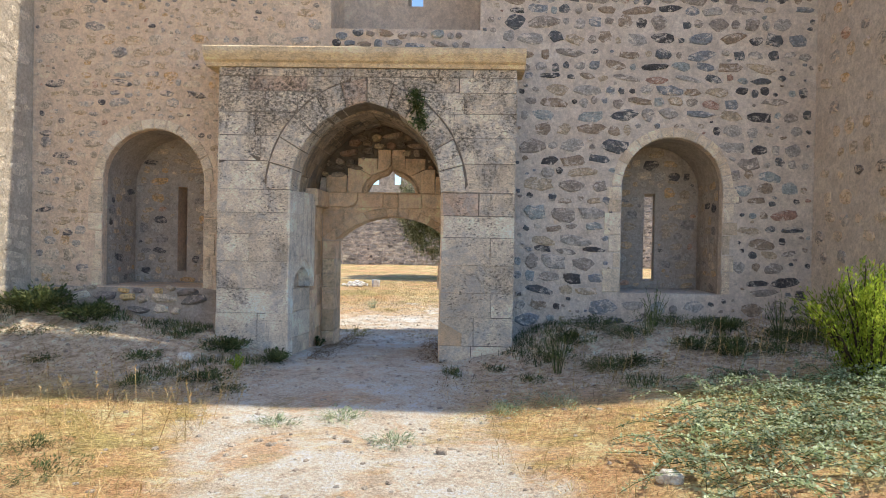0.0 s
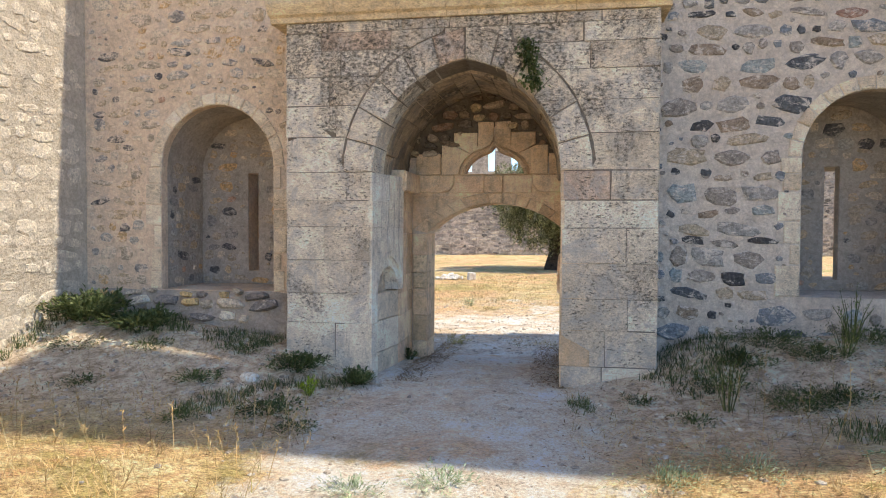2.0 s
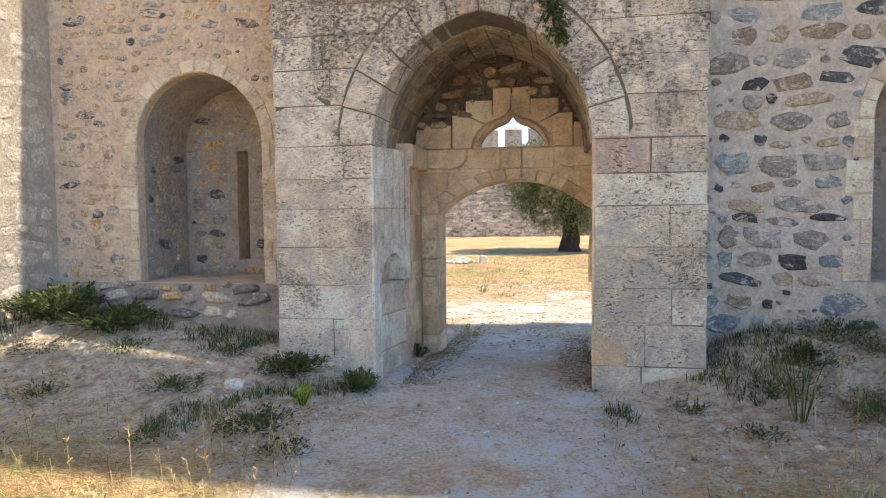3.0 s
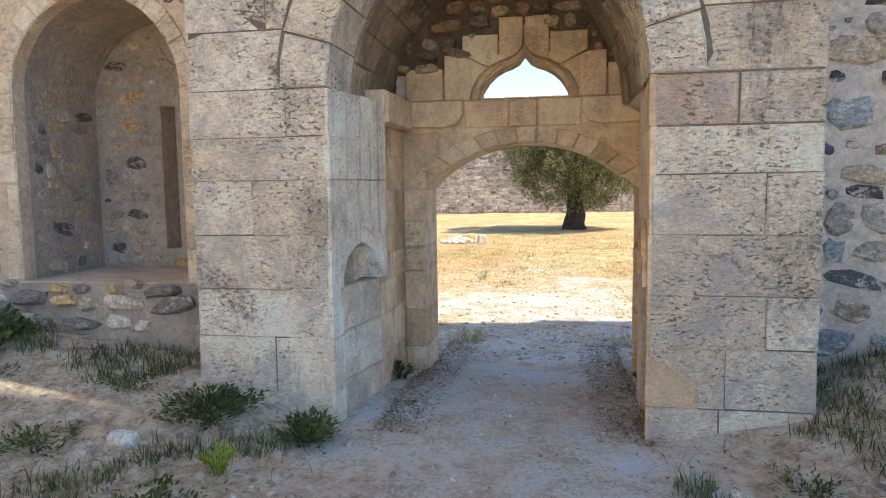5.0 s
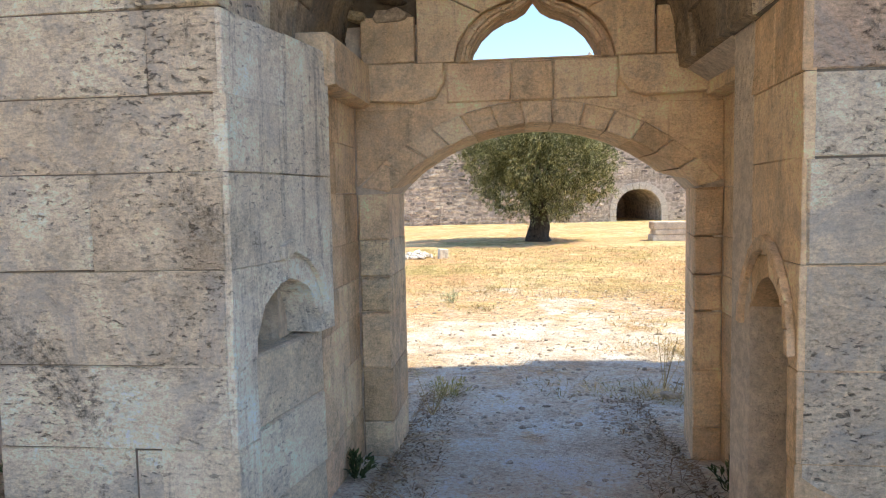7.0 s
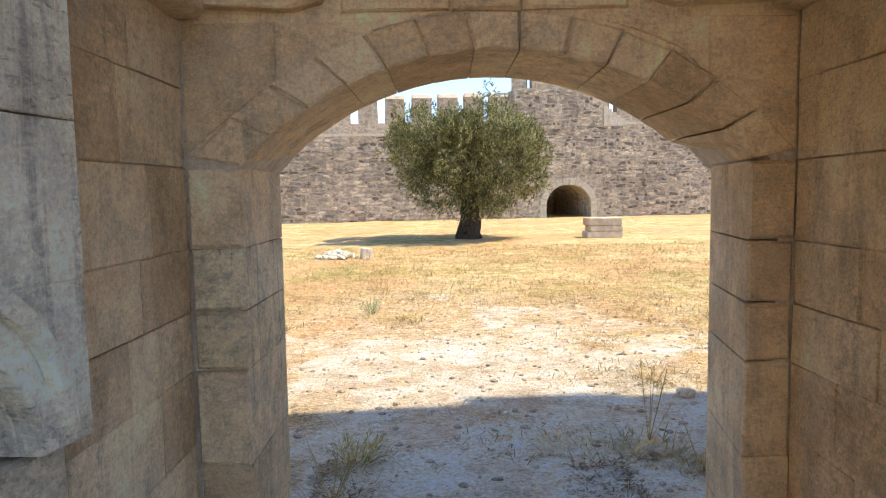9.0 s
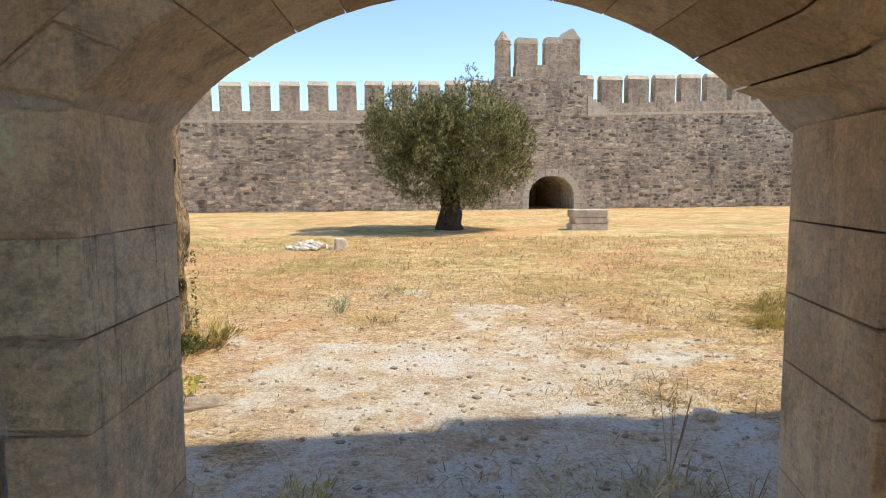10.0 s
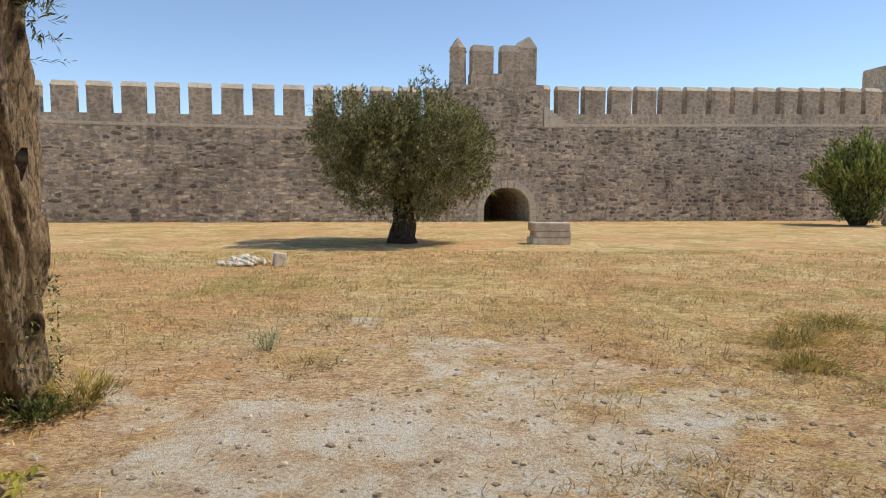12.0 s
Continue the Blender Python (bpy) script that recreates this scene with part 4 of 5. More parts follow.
for u0, u1 in ((-1.93, -1.6), (-1.6, -1.25), (-0.42, -0.06), (-0.06, 0.25)):
    low = [(u0 + (u1 - u0) * k / 4, arch_top(u0 + (u1 - u0) * k / 4)) for k in range(5)]
    block("spandrel_stone", [(u0, 2.155), *low, (u1, 2.155)], flat, 0.015, M_WARM, inner, rng, 0.004)
low = [(-1.93 + 2.19 * k / 24, arch_top(-1.93 + 2.19 * k / 24)) for k in range(25)]
block("spandrel_bed", [(-1.93, 2.425), *low, (0.26, 2.425)], flat, 0.005, M_WARM, inner, rng, 0.001)
for u0, u1, proud in ((-1.93, -1.37, 0.075), (-1.365, -0.975, 0.03), (-0.97, -0.725, 0.034), (-0.72, -0.355, 0.03), (-0.35, 0.26, 0.075)):
    z0 = 2.185
    poly = [(u0, z0), (u0, 2.42), (u1, 2.42), (u1, z0)]
    if proud > 0.05:
        poly = [(u0, z0 + 0.02), (u0, 2.42), (u1, 2.42), (u1, z0 + 0.12), (u1 - 0.06, z0 + 0.03), (u1 - 0.16, z0)] if u0 < -1 else [(u0, 2.42), (u1, 2.42), (u1, z0 + 0.02), (u0 + 0.16, z0), (u0 + 0.06, z0 + 0.03), (u0, z0 + 0.12)]
    block("lintel_stone", shrink(poly, 0.002), flat, proud, M_WARM, inner, rng, 0.01, -0.25)
# thin gable pierced by the lobed window
bm = bmesh.new()
slab(bm, [(-1.72, 2.43), (-1.72, 2.7), (-1.2, 3.0), (-0.84, 3.12), (-0.48, 3.0), (0.04, 2.7), (0.04, 2.43)], [[(x, max(z, 2.44)) for x, z in LOBE]], JAMB + 0.023, JAMB + 0.2)
part("lobed_window", bm, M_WARM, inner)
LOW = [(-1.31, 2.425), (-1.285, 2.53), (-1.225, 2.63), (-1.145, 2.70)]
HIGH = [(-1.145, 2.70), (-1.05, 2.745), (-0.965, 2.77)]
KEY = [(-0.965, 2.77), (-0.9, 2.805), (-0.845, 2.875)]
gable = [
    [(-1.88, 2.425), (-1.88, 2.70), (-1.545, 2.70), (-1.545, 2.425)],
    [(-1.535, 2.425), (-1.535, 2.81), (-1.38, 2.81), *reversed(LOW)],
    [(-1.375, 2.815), (-1.375, 2.975), (-1.06, 2.975), (-1.06, 2.80), *reversed(HIGH)],
    [(-1.055, 2.80), (-1.055, 3.115), (-0.845, 3.115), *reversed(KEY)],
]
for poly in gable:
    for sgn in (1, -1):
        p = poly if sgn > 0 else [(-1.68 - x, z) for x, z in reversed(poly)]
        p = [(min(x, 0.2), z) for x, z in p]
        block("gable_stone", shrink(p, 0.002), flat, 0.055 + rng.uniform(-0.004, 0.004), M_WARM, inner, rng, 0.007)

ROLL = [[(-0.84 + (x + 0.84) * k, 2.42 + (z - 2.42) * k) for x, z in LOBE] for k in (1.015, 1.07, 1.125)]
for a, b, proud in ((ROLL[0], ROLL[1], 0.072), (ROLL[1], ROLL[2], 0.095)):
    for k in range(len(LOBE) - 1):
        block("window_moulding", [a[k], a[k + 1], b[k + 1], b[k]], flat, proud, M_WARM, inner, rng, 0.008, 0.0)


def gable_top(x):
    a = abs(x + 0.84)
    return 3.115 if a < 0.22 else 2.975 if a < 0.54 else 2.81 if a < 0.7 else 2.70


def vault_half(z):
    c = (RISE ** 2 - 1.01 ** 2) / 2.02
    return math.sqrt(max((1.01 + c) ** 2 - max(z - SPRING, 0) ** 2, 0)) - c


over = lambda u, w, a, b: w + b * 0.4 < gable_top(u) or abs(u - CX) + a * 0.4 > vault_half(w + b * 0.3) or w > 3.49
S = scatter_stones(rng, -2.05, 0.05, 2.55, 3.52, over, (0.13, 0.36), (0.08, 0.13), (0.0, 0.012), 1.0)
S += fill_gaps(rng, S, -2.0, 0.0, 2.6, 3.5, over, 500)
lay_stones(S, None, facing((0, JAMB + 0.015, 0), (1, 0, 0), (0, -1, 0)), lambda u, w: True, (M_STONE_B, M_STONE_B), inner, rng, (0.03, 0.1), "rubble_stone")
# thin backing sheet, coloured dark to stand for shade between the stones
arc = pointed(CX, 0.99, SPRING + 0.1, RISE - 0.1)
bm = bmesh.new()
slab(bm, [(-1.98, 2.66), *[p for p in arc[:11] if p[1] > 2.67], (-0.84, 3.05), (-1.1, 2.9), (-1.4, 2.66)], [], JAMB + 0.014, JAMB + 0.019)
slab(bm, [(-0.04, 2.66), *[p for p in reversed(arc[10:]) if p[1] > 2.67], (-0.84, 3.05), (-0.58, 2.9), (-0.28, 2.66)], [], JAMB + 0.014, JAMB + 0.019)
part("gable_fill", bm, M_GAP_SHADE, inner)

# ---- rubble of the gate wall ----
rng = random.Random(21)
WF = facing((0, W0, 0), (1, 0, 0), (0, -1, 0))


def in_niche(n, u, w, a, b, grow):
    x0, x1, sill, spring, rise = n
    if not (x0 - grow - a < u < x1 + grow + a) or w + b < sill - 0.03:
        return False
    if w < spring:
        return True
    half = (x1 - x0) / 2 + grow
    return ((u - (x0 + x1) / 2) / (half + a * 0.7)) ** 2 + ((w - spring) / (rise + grow + b * 0.7)) ** 2 < 1


def wall_blocked(u, w, a, b):
    if -3.05 - a < u < 1.03 + a and w < 4.25 + b:
        return True
    if -1.66 - a < u < 0.53 + a and 4.4 - b < w < 7.3:
        return True
    return in_niche(NICHE_L, u, w, a, b, 0.17) or in_niche(NICHE_R, u, w, a, b, 0.12)




def plastered(u, w, a, b):
    return wall_blocked(u, w, a, b) or noise.noise((u * 1.1, w * 1.1, 5.0)) > 0.18


S = scatter_stones(rng, XL + 0.03, -1.0, 0.15, 6.4, plastered, (0.09, 0.38), (0.09, 0.18), (0.008, 0.05), 0.95)
S += fill_gaps(rng, S, XL + 0.05, -1.0, 0.2, 6.4, wall_blocked, 6000)
lay_stones(S, None, WF, lambda u, w: w < 4.4, (M_STONE_T, M_STONE_TI), gate, rng, (0.006, 0.022))
S = scatter_stones(rng, -1.0, XR - 0.03, 0.5, 6.4, wall_blocked, (0.09, 0.48), (0.1, 0.22), (0.008, 0.06), 0.93)
S += fill_gaps(rng, S, -1.0, XR - 0.05, 0.55, 6.4, wall_blocked, 3000)
lay_stones(S, None, WF, lambda u, w: w < 4.4, (M_STONE, M_STONE_I), gate, rng, (0.008, 0.026))
# the course under the upper window
S = scatter_stones(rng, -1.66, 0.55, 4.4, 4.62, lambda u, w, a, b: w + b > 4.69, (0.1, 0.34), (0.08, 0.13), (0.01, 0.05), 0.98)
lay_stones(S, None, WF, lambda u, w: True, (M_STONE, M_STONE_I), gate, rng, (0.015, 0.05), "sill_stone")
# darker plaster lining inside the niches
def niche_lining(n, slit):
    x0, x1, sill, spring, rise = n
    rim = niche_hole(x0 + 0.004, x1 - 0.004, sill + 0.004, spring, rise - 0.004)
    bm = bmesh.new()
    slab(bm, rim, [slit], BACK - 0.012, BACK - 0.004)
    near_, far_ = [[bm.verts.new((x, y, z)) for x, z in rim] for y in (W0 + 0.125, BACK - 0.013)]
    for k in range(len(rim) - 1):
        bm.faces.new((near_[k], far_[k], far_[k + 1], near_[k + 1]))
    part("niche_plaster", bm, M_NICHE, gate, "darker grey plaster lining")


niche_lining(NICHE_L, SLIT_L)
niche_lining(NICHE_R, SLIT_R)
# dressed edges of the niches
for n, mat in ((NICHE_L, M_EDGE), (NICHE_R, M_EDGE)):
    x0, x1, sill, spring, rise = n
    mid, half = (x0 + x1) / 2, (x1 - x0) / 2
    a, b = pointed(mid, half, spring, rise, 7), pointed(mid, half + 0.15, spring, rise + 0.15, 7)
    wall_place = lambda u, w, d: (u, W0 - d, w)
    for k in range(14):
        block("arch_stone", shrink([a[k], a[k + 1], b[k + 1], b[k]], 0.006), wall_place, 0.014 + rng.uniform(-0.005, 0.006), mat, gate, rng, 0.01, -0.12)
    for u0, u1, out in ((x0, x0 - 1, -1), (x1, x1 + 1, 1)):
        z = sill
        while z < spring - 0.02:
            h = min(rng.uniform(0.16, 0.36), spring - z)
            wdt = rng.uniform(0.1, 0.26)
            lo, hi = sorted((u0, u0 + out * wdt))
            block("quoin", shrink([(lo, z), (lo, z + h), (hi, z + h), (hi, z)], 0.006), wall_place, 0.012 + rng.uniform(-0.005, 0.006), mat, gate, rng, 0.01, -0.12)
            z += h
    slit = SLIT_L if n is NICHE_L else SLIT_R
    blocked = lambda u, w, aa, bb: (slit[0][0] - aa - 0.03 < u < slit[2][0] + aa + 0.03 and 1.08 - bb < w < 2.52 + bb) or not (x0 + aa < u < x1 - aa) or (w + bb > spring and ((u - mid) / half) ** 2 + ((w + bb - spring) / rise) ** 2 > 0.85)
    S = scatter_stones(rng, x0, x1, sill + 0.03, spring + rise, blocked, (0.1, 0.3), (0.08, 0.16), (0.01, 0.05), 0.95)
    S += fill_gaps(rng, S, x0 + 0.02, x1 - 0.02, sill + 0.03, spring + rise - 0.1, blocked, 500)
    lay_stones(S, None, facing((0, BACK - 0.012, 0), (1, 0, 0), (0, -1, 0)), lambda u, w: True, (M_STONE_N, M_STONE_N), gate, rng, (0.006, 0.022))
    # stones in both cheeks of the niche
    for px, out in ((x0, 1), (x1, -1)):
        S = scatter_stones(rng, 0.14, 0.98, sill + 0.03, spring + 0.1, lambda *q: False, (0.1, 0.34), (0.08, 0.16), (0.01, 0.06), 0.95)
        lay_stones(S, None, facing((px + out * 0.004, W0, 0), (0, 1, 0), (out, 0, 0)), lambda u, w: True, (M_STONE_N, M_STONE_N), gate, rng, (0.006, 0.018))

# ---- battered rubble footing of the gate wall ----
def footing(x0, x1, low, high, out):
    """A lumpy sloping base: wedge of mortar with stones set in it."""
    cols, rows = int((x1 - x0) / 0.09), 9
    verts, faces = [], []
    for j in range(rows + 1):
        f = j / rows
        for i in range(cols + 1):
            x = x0 + (x1 - x0) * i / cols
            top = high + 0.05 * noise.noise((x * 2.1, 0, 2))
            z = low + (top - low) * f
            y = W0 - out * (1 - f) - 0.012 + 0.035 * noise.noise((x * 3.2, z * 3.2, 1)) * (f < 1) - 0.004
            verts.append((x, min(y, W0 + (0.02 if f == 1 else -0.006)), z))
    w = cols + 1
    faces = [(j * w + i, j * w + i + 1, (j + 1) * w + i + 1, (j + 1) * w + i) for j in range(rows) for i in range(cols)]
    raw("footing", verts, faces, M_NICHE, gate)
    rise = Vector((0, out, high - low))
    m = Matrix((Vector((1, 0, 0)), rise.normalized(), Vector((0, -(high - low), out)).normalized())).transposed().to_4x4()
    m.translation = (0, W0 - out - 0.015, low)
    S = scatter_stones(rng, x0 + 0.02, x1 - 0.02, 0.02, rise.length - 0.06, lambda u, q, a, b: False, (0.12, 0.4), (0.08, 0.16), (0.01, 0.05), 0.85)
    lay_stones(S, None, m, lambda u, q: True, (M_STONE_P, M_STONE_P), gate, rng, (0.05, 0.1), "footing_stone")


footing(XL + 0.01, -3.03, 0.1, 0.93, 0.24)

# ---- rubble of the side walls ----
S = scatter_stones(rng, 0.05, 7.0, 0.2, 6.2, lambda u, w, a, b: False, (0.14, 0.44), (0.1, 0.22), (0.01, 0.06), 0.75)
lay_stones(S, None, facing((XL, W0, 0), (0, -1, 0), (1, 0, 0)), lambda u, w: 0.1 < u < 3.4 and w < 5, (M_STONE_C, M_STONE_C), wl, rng, (0.002, 0.014))
S = scatter_stones(rng, 0.03, 1.72, 0.5, 6.2, lambda u, w, a, b: False, (0.12, 0.3), (0.1, 0.2), (0.08, 0.25), 0.7)
lay_stones(S, None, facing((XR, W0 - 1.75, 0), (0, 1, 0), (-1, 0, 0)), lambda u, w: w < 5, (M_STONE_T, M_STONE_TI), wr, rng)

# ---- plants ----
class Mass:
    """Collects many small leaves, blades or stones into one mesh."""

    def __init__(self):
        self.v, self.f = [], []

    def leaf(self, p, d, length, width, fold=0.25, side=None):
        d = d.normalized()
        s = side or d.cross(Vector((0.31, 0.17, 0.93)))
        if s.length < 1e-3:
            s = Vector((1, 0, 0))
        s.normalize()
        n = s.cross(d)
        k = len(self.v)
        m = p + d * length * 0.45
        self.v += [tuple(p), tuple(m + s * width / 2 + n * width * fold), tuple(p + d * length), tuple(m - s * width / 2 + n * width * fold), ]
        self.f += [(k, k + 1, k + 2), (k, k + 2, k + 3)]

    def blade(self, p, d, length, width):
        s = d.cross(Vector((0, 0, 1)))
        s = s.normalized() if s.length > 1e-3 else Vector((1, 0, 0))
        k = len(self.v)
        bend = Vector((d.x, d.y, -abs(d.z) * 0.3)) * length * 0.3
        mid, end = p + d * length * 0.6, p + d * length + bend
        self.v += [tuple(p + s * width / 2), tuple(p - s * width / 2), tuple(mid - s * width * 0.4), tuple(mid + s * width * 0.4), tuple(end)]
        self.f += [(k, k + 1, k + 2, k + 3), (k + 3, k + 2, k + 4)]

    def stem(self, p, q, r0, r1):
        d = (q - p).normalized()
        s = d.cross(Vector((0.3, 0.9, 0.2))).normalized()
        t = d.cross(s)
        k = len(self.v)
        for c, r in ((p, r0), (q, r1)):
            for a in (0, 2.094, 4.189):
                self.v.append(tuple(c + s * math.cos(a) * r + t * math.sin(a) * r))
        self.f += [(k + i, k + (i + 1) % 3, k + 3 + (i + 1) % 3, k + 3 + i) for i in range(3)]

    def lump(self, p, size, rng):
        k = len(self.v)
        sx, sy, sz = size * rng.uniform(0.7, 1.3), size * rng.uniform(0.6, 1.1), size * rng.uniform(0.3, 0.6)
        a = rng.uniform(0, 6.28)
        ca, sa = math.cos(a), math.sin(a)
        ring = [(math.cos(q + rng.uniform(-0.3, 0.3)), math.sin(q)) for q in (0, 1.26, 2.51, 3.77, 5.03)]
        for h, r in ((-0.4, 0.95), (0.1, 0.9), (0.36, 0.5)):
            for c, s in ring:
                x, y = c * sx * r / 2, s * sy * r / 2
                self.v.append((p.x + x * ca - y * sa, p.y + x * sa + y * ca, p.z + sz * (h + rng.uniform(-0.12, 0.12))))
        self.f += [(k + i, k + (i + 1) % 5, k + 5 + (i + 1) % 5, k + 5 + i) for i in range(5)]
        self.f += [(k + 5 + i, k + 5 + (i + 1) % 5, k + 10 + (i + 1) % 5, k + 10 + i) for i in range(5)]
        self.f.append(tuple(k + 10 + i for i in range(5)))

    def done(self, name, mat, parent=None, smooth=False):
        ob = raw(name, self.v, self.f, mat, parent, smooth)
        if parent and name in ("woody_growth", "foliage", "sucker_growth", "stalk"):
            ob["kind"] = "stuff"
        return ob


def ball(rng):
    while True:
        v = Vector((rng.uniform(-1, 1), rng.uniform(-1, 1), rng.uniform(-1, 1)))
        if 0.05 < v.length < 1:
            return v


def tube(name, pts, mat, parent, sides=14, rough=0.1, seed=0, pits=()):
    """A trunk or limb along (centre, radius) pairs, ribbed and hollowed."""
    verts, faces = [], []
    n = len(pts)
    for i, (c, r) in enumerate(pts):
        c = Vector(c)
        for k in range(sides):
            a = 2 * math.pi * k / sides
            d = Vector((math.cos(a), math.sin(a), 0))
            tw = a + c.z * 0.5
            q = r * (1 + rough * (noise.noise((math.cos(tw) * 1.6, math.sin(tw) * 1.6, c.z * 0.9 + seed)) * 1.6 + 0.6 * noise.noise((math.cos(tw) * 4.5, math.sin(tw) * 4.5, c.z * 1.6 + seed)) + 0.3 * noise.noise((math.cos(tw) * 10, math.sin(tw) * 10, c.z * 2.5 + seed))))
            p = c + d * q
            for pc, pr, pd in pits:
                e = (p - Vector(pc)).length / pr
                if e < 1.6:
                    p -= d * pd * math.exp(-(e * 1.5) ** 2)
            verts.append(tuple(p))
    for i in range(n - 1):
        for k in range(sides):
            faces.append((i * sides + k, i * sides + (k + 1) % sides, (i + 1) * sides + (k + 1) % sides, (i + 1) * sides + k))
    faces.append(tuple(range((n - 1) * sides, n * sides)))
    return raw(name, verts, faces, mat, parent, True)


def along(keys, n):
    """Smooth (centre, radius) rows through the given keys of (z, x, y, radius)."""
    out = []
    zs = [k[0] for k in keys]
    for i in range(n):
        z = zs[0] + (zs[-1] - zs[0]) * i / (n - 1)
        out.append(((float(np.interp(z, zs, [k[1] for k in keys])), float(np.interp(z, zs, [k[2] for k in keys])), z), float(np.interp(z, zs, [k[3] for k in keys]))))
    return out


def clump_leaves(mass, rng, centre, radii, count, length, width, up=0.2, shell=0.55):
    """Leaves in small sprays round a lobe, thicker towards its outside."""
    c = Vector(centre)
    sprays = max(count // 9, 1)
    for _ in range(sprays):
        v = ball(rng)
        v = v.normalized() * (shell + (1 - shell) * rng.random() ** 0.6) * rng.uniform(0.75, 1.03)
        p = c + Vector((v.x * radii[0], v.y * radii[1], v.z * radii[2]))
        axis = (v.normalized() * 0.8 + ball(rng) * 0.7 + Vector((0, 0, up))).normalized()
        reach = length * rng.uniform(1.0, 2.4)
        for k in range(9):
            q = p + axis * reach * k / 9
            d = (axis * 0.8 + ball(rng) * 0.9).normalized()
            mass.leaf(q, d, length * rng.uniform(0.7, 1.25), width * rng.uniform(0.8, 1.2))


def thing(name, label, category, group="", kind=""):
    return tagged(new(name), label, category, group, kind)


# olive in the courtyard
rng = random.Random(31)
OX, OY, OZ = -0.06, 32.7, -0.1
olive = thing("olive_tree", "broad grey-green olive tree with a short dark trunk", "tree")
tube("trunk", along([(OZ - 0.15, OX, OY, 0.52), (0.15, OX, OY, 0.36), (0.7, OX + 0.05, OY, 0.3), (1.5, OX, OY, 0.26)], 14), M_BARKD, olive, 16, 0.25, 2)
for tx, ty, tz, r in ((-1.5, 0.3, 3.6, 0.13), (0.9, -0.3, 3.8, 0.14), (1.7, 0.4, 2.7, 0.11), (-1.7, -0.5, 2.6, 0.11), (0.1, 0.9, 3.2, 0.12)):
    pts = [((OX + tx * f, OY + ty * f, 1.1 + (tz - 1.1) * f ** 0.8), r * (1 - 0.75 * f) + 0.02) for f in [k / 7 for k in range(8)]]
    tube("limb", pts, M_BARKD, olive, 8, 0.15, tx)
crown = Mass()
LOBES = [(-0.9, 3.2, 1.0), (0.3, 2.2, 0.9), (-0.5, 3.7, 0.8), (-1.45, 4.0, 1.15), (-0.2, 4.1, 0.9), (0.9, 4.15, 1.2), (-2.0, 2.85, 0.95), (-0.3, 2.8, 1.5), (1.2, 2.9, 1.3), (2.05, 2.8, 0.85), (2.15, 1.95, 0.75), (-0.95, 1.75, 1.05), (0.8, 1.6, 1.05), (2.0, 3.5, 0.7), (-2.3, 3.4, 0.6), (-1.6, 2.1, 0.7), (0.2, 1.2, 0.7)]
for x, z, r in LOBES:
    z -= 0.45 * step(3.2, 4.2, z)
    for dy in ((-1.2, 1.1) if r > 0.8 else (-0.4, 0.4)):
        clump_leaves(crown, rng, (OX + x, OY + dy * r, z), (r * 0.86, r * 0.9, r * 0.78), int(1600 * r * r), 0.11, 0.034, 0.2, 0.6)
        # tufts that stand out of the lobe
        for _ in range(int(9 * r * r) + 3):
            v = ball(rng).normalized()
            q = rng.uniform(0.2, 0.42)
            clump_leaves(crown, rng, (OX + x + v.x * r * 0.85, OY + dy * r + v.y * r * 0.85, z + v.z * r * 0.78), (q, q, q * 0.85), int(1500 * q * q) + 20, 0.1, 0.03, 0.35, 0.45)
clump_leaves(crown, rng, (OX + 0.75, OY, 5.0), (0.22, 0.22, 0.42), 200, 0.12, 0.04)
crown.done("crown", M_OLIVE, olive)

# gnarled olive beside the gate
TY = 16.25
old = thing("old_olive", "gnarled hollow olive trunk with lopped limbs", "tree")
pits = [((-3.45, TY - 0.3, 0.35), 0.13, 0.2), ((-3.62, TY - 0.32, 0.75), 0.12, 0.16), ((-3.5, TY - 0.3, 1.15), 0.1, 0.15), ((-3.7, TY - 0.3, 1.3), 0.16, 0.2), ((-3.75, TY - 0.3, 1.8), 0.12, 0.16), ((-3.55, TY - 0.3, 2.1), 0.1, 0.16), ((-3.7, TY - 0.3, 0.1), 0.14, 0.14), ((-3.42, TY - 0.28, 1.6), 0.08, 0.12), ((-3.82, TY - 0.25, 1.0), 0.12, 0.12)]
tube("trunk", along([(-0.35, -3.6, TY, 0.42), (-0.1, -3.62, TY, 0.31), (0.3, -3.6, TY, 0.255), (0.8, -3.53, TY, 0.235), (1.05, -3.53, TY, 0.245), (1.3, -3.58, TY, 0.25), (1.7, -3.65, TY, 0.255), (2.1, -3.67, TY, 0.26), (2.35, -3.63, TY, 0.225), (2.6, -3.56, TY, 0.18), (2.9, -3.5, TY, 0.165), (3.6, -3.48, TY + 0.1, 0.15), (4.4, -3.3, TY + 0.2, 0.11)], 110), M_BARK, old, 72, 0.46, 7, pits)
tube("lopped_limb", [((-3.62, TY - 0.05, 2.22), 0.14), ((-3.66, TY - 0.16, 2.34), 0.125), ((-3.68, TY - 0.23, 2.42), 0.11)], M_BARK, old, 14, 0.12, 1)
tube("broken_stump", [((-3.80, TY, 2.05), 0.11), ((-3.87, TY - 0.02, 2.26), 0.08), ((-3.89, TY, 2.36), 0.045)], M_BARKD, old, 10, 0.3, 4)
tube("broken_stump", [((-3.48, TY - 0.05, 1.45), 0.09), ((-3.36, TY - 0.08, 1.62), 0.05), ((-3.33, TY - 0.06, 1.72), 0.015)], M_BARKD, old, 10, 0.3, 5)
tube("branch", [((-3.5, TY, 2.66), 0.06), ((-3.35, TY - 0.02, 2.7), 0.045), ((-3.15, TY - 0.04, 2.76), 0.025)], M_BARKD, old, 8, 0.15, 6)
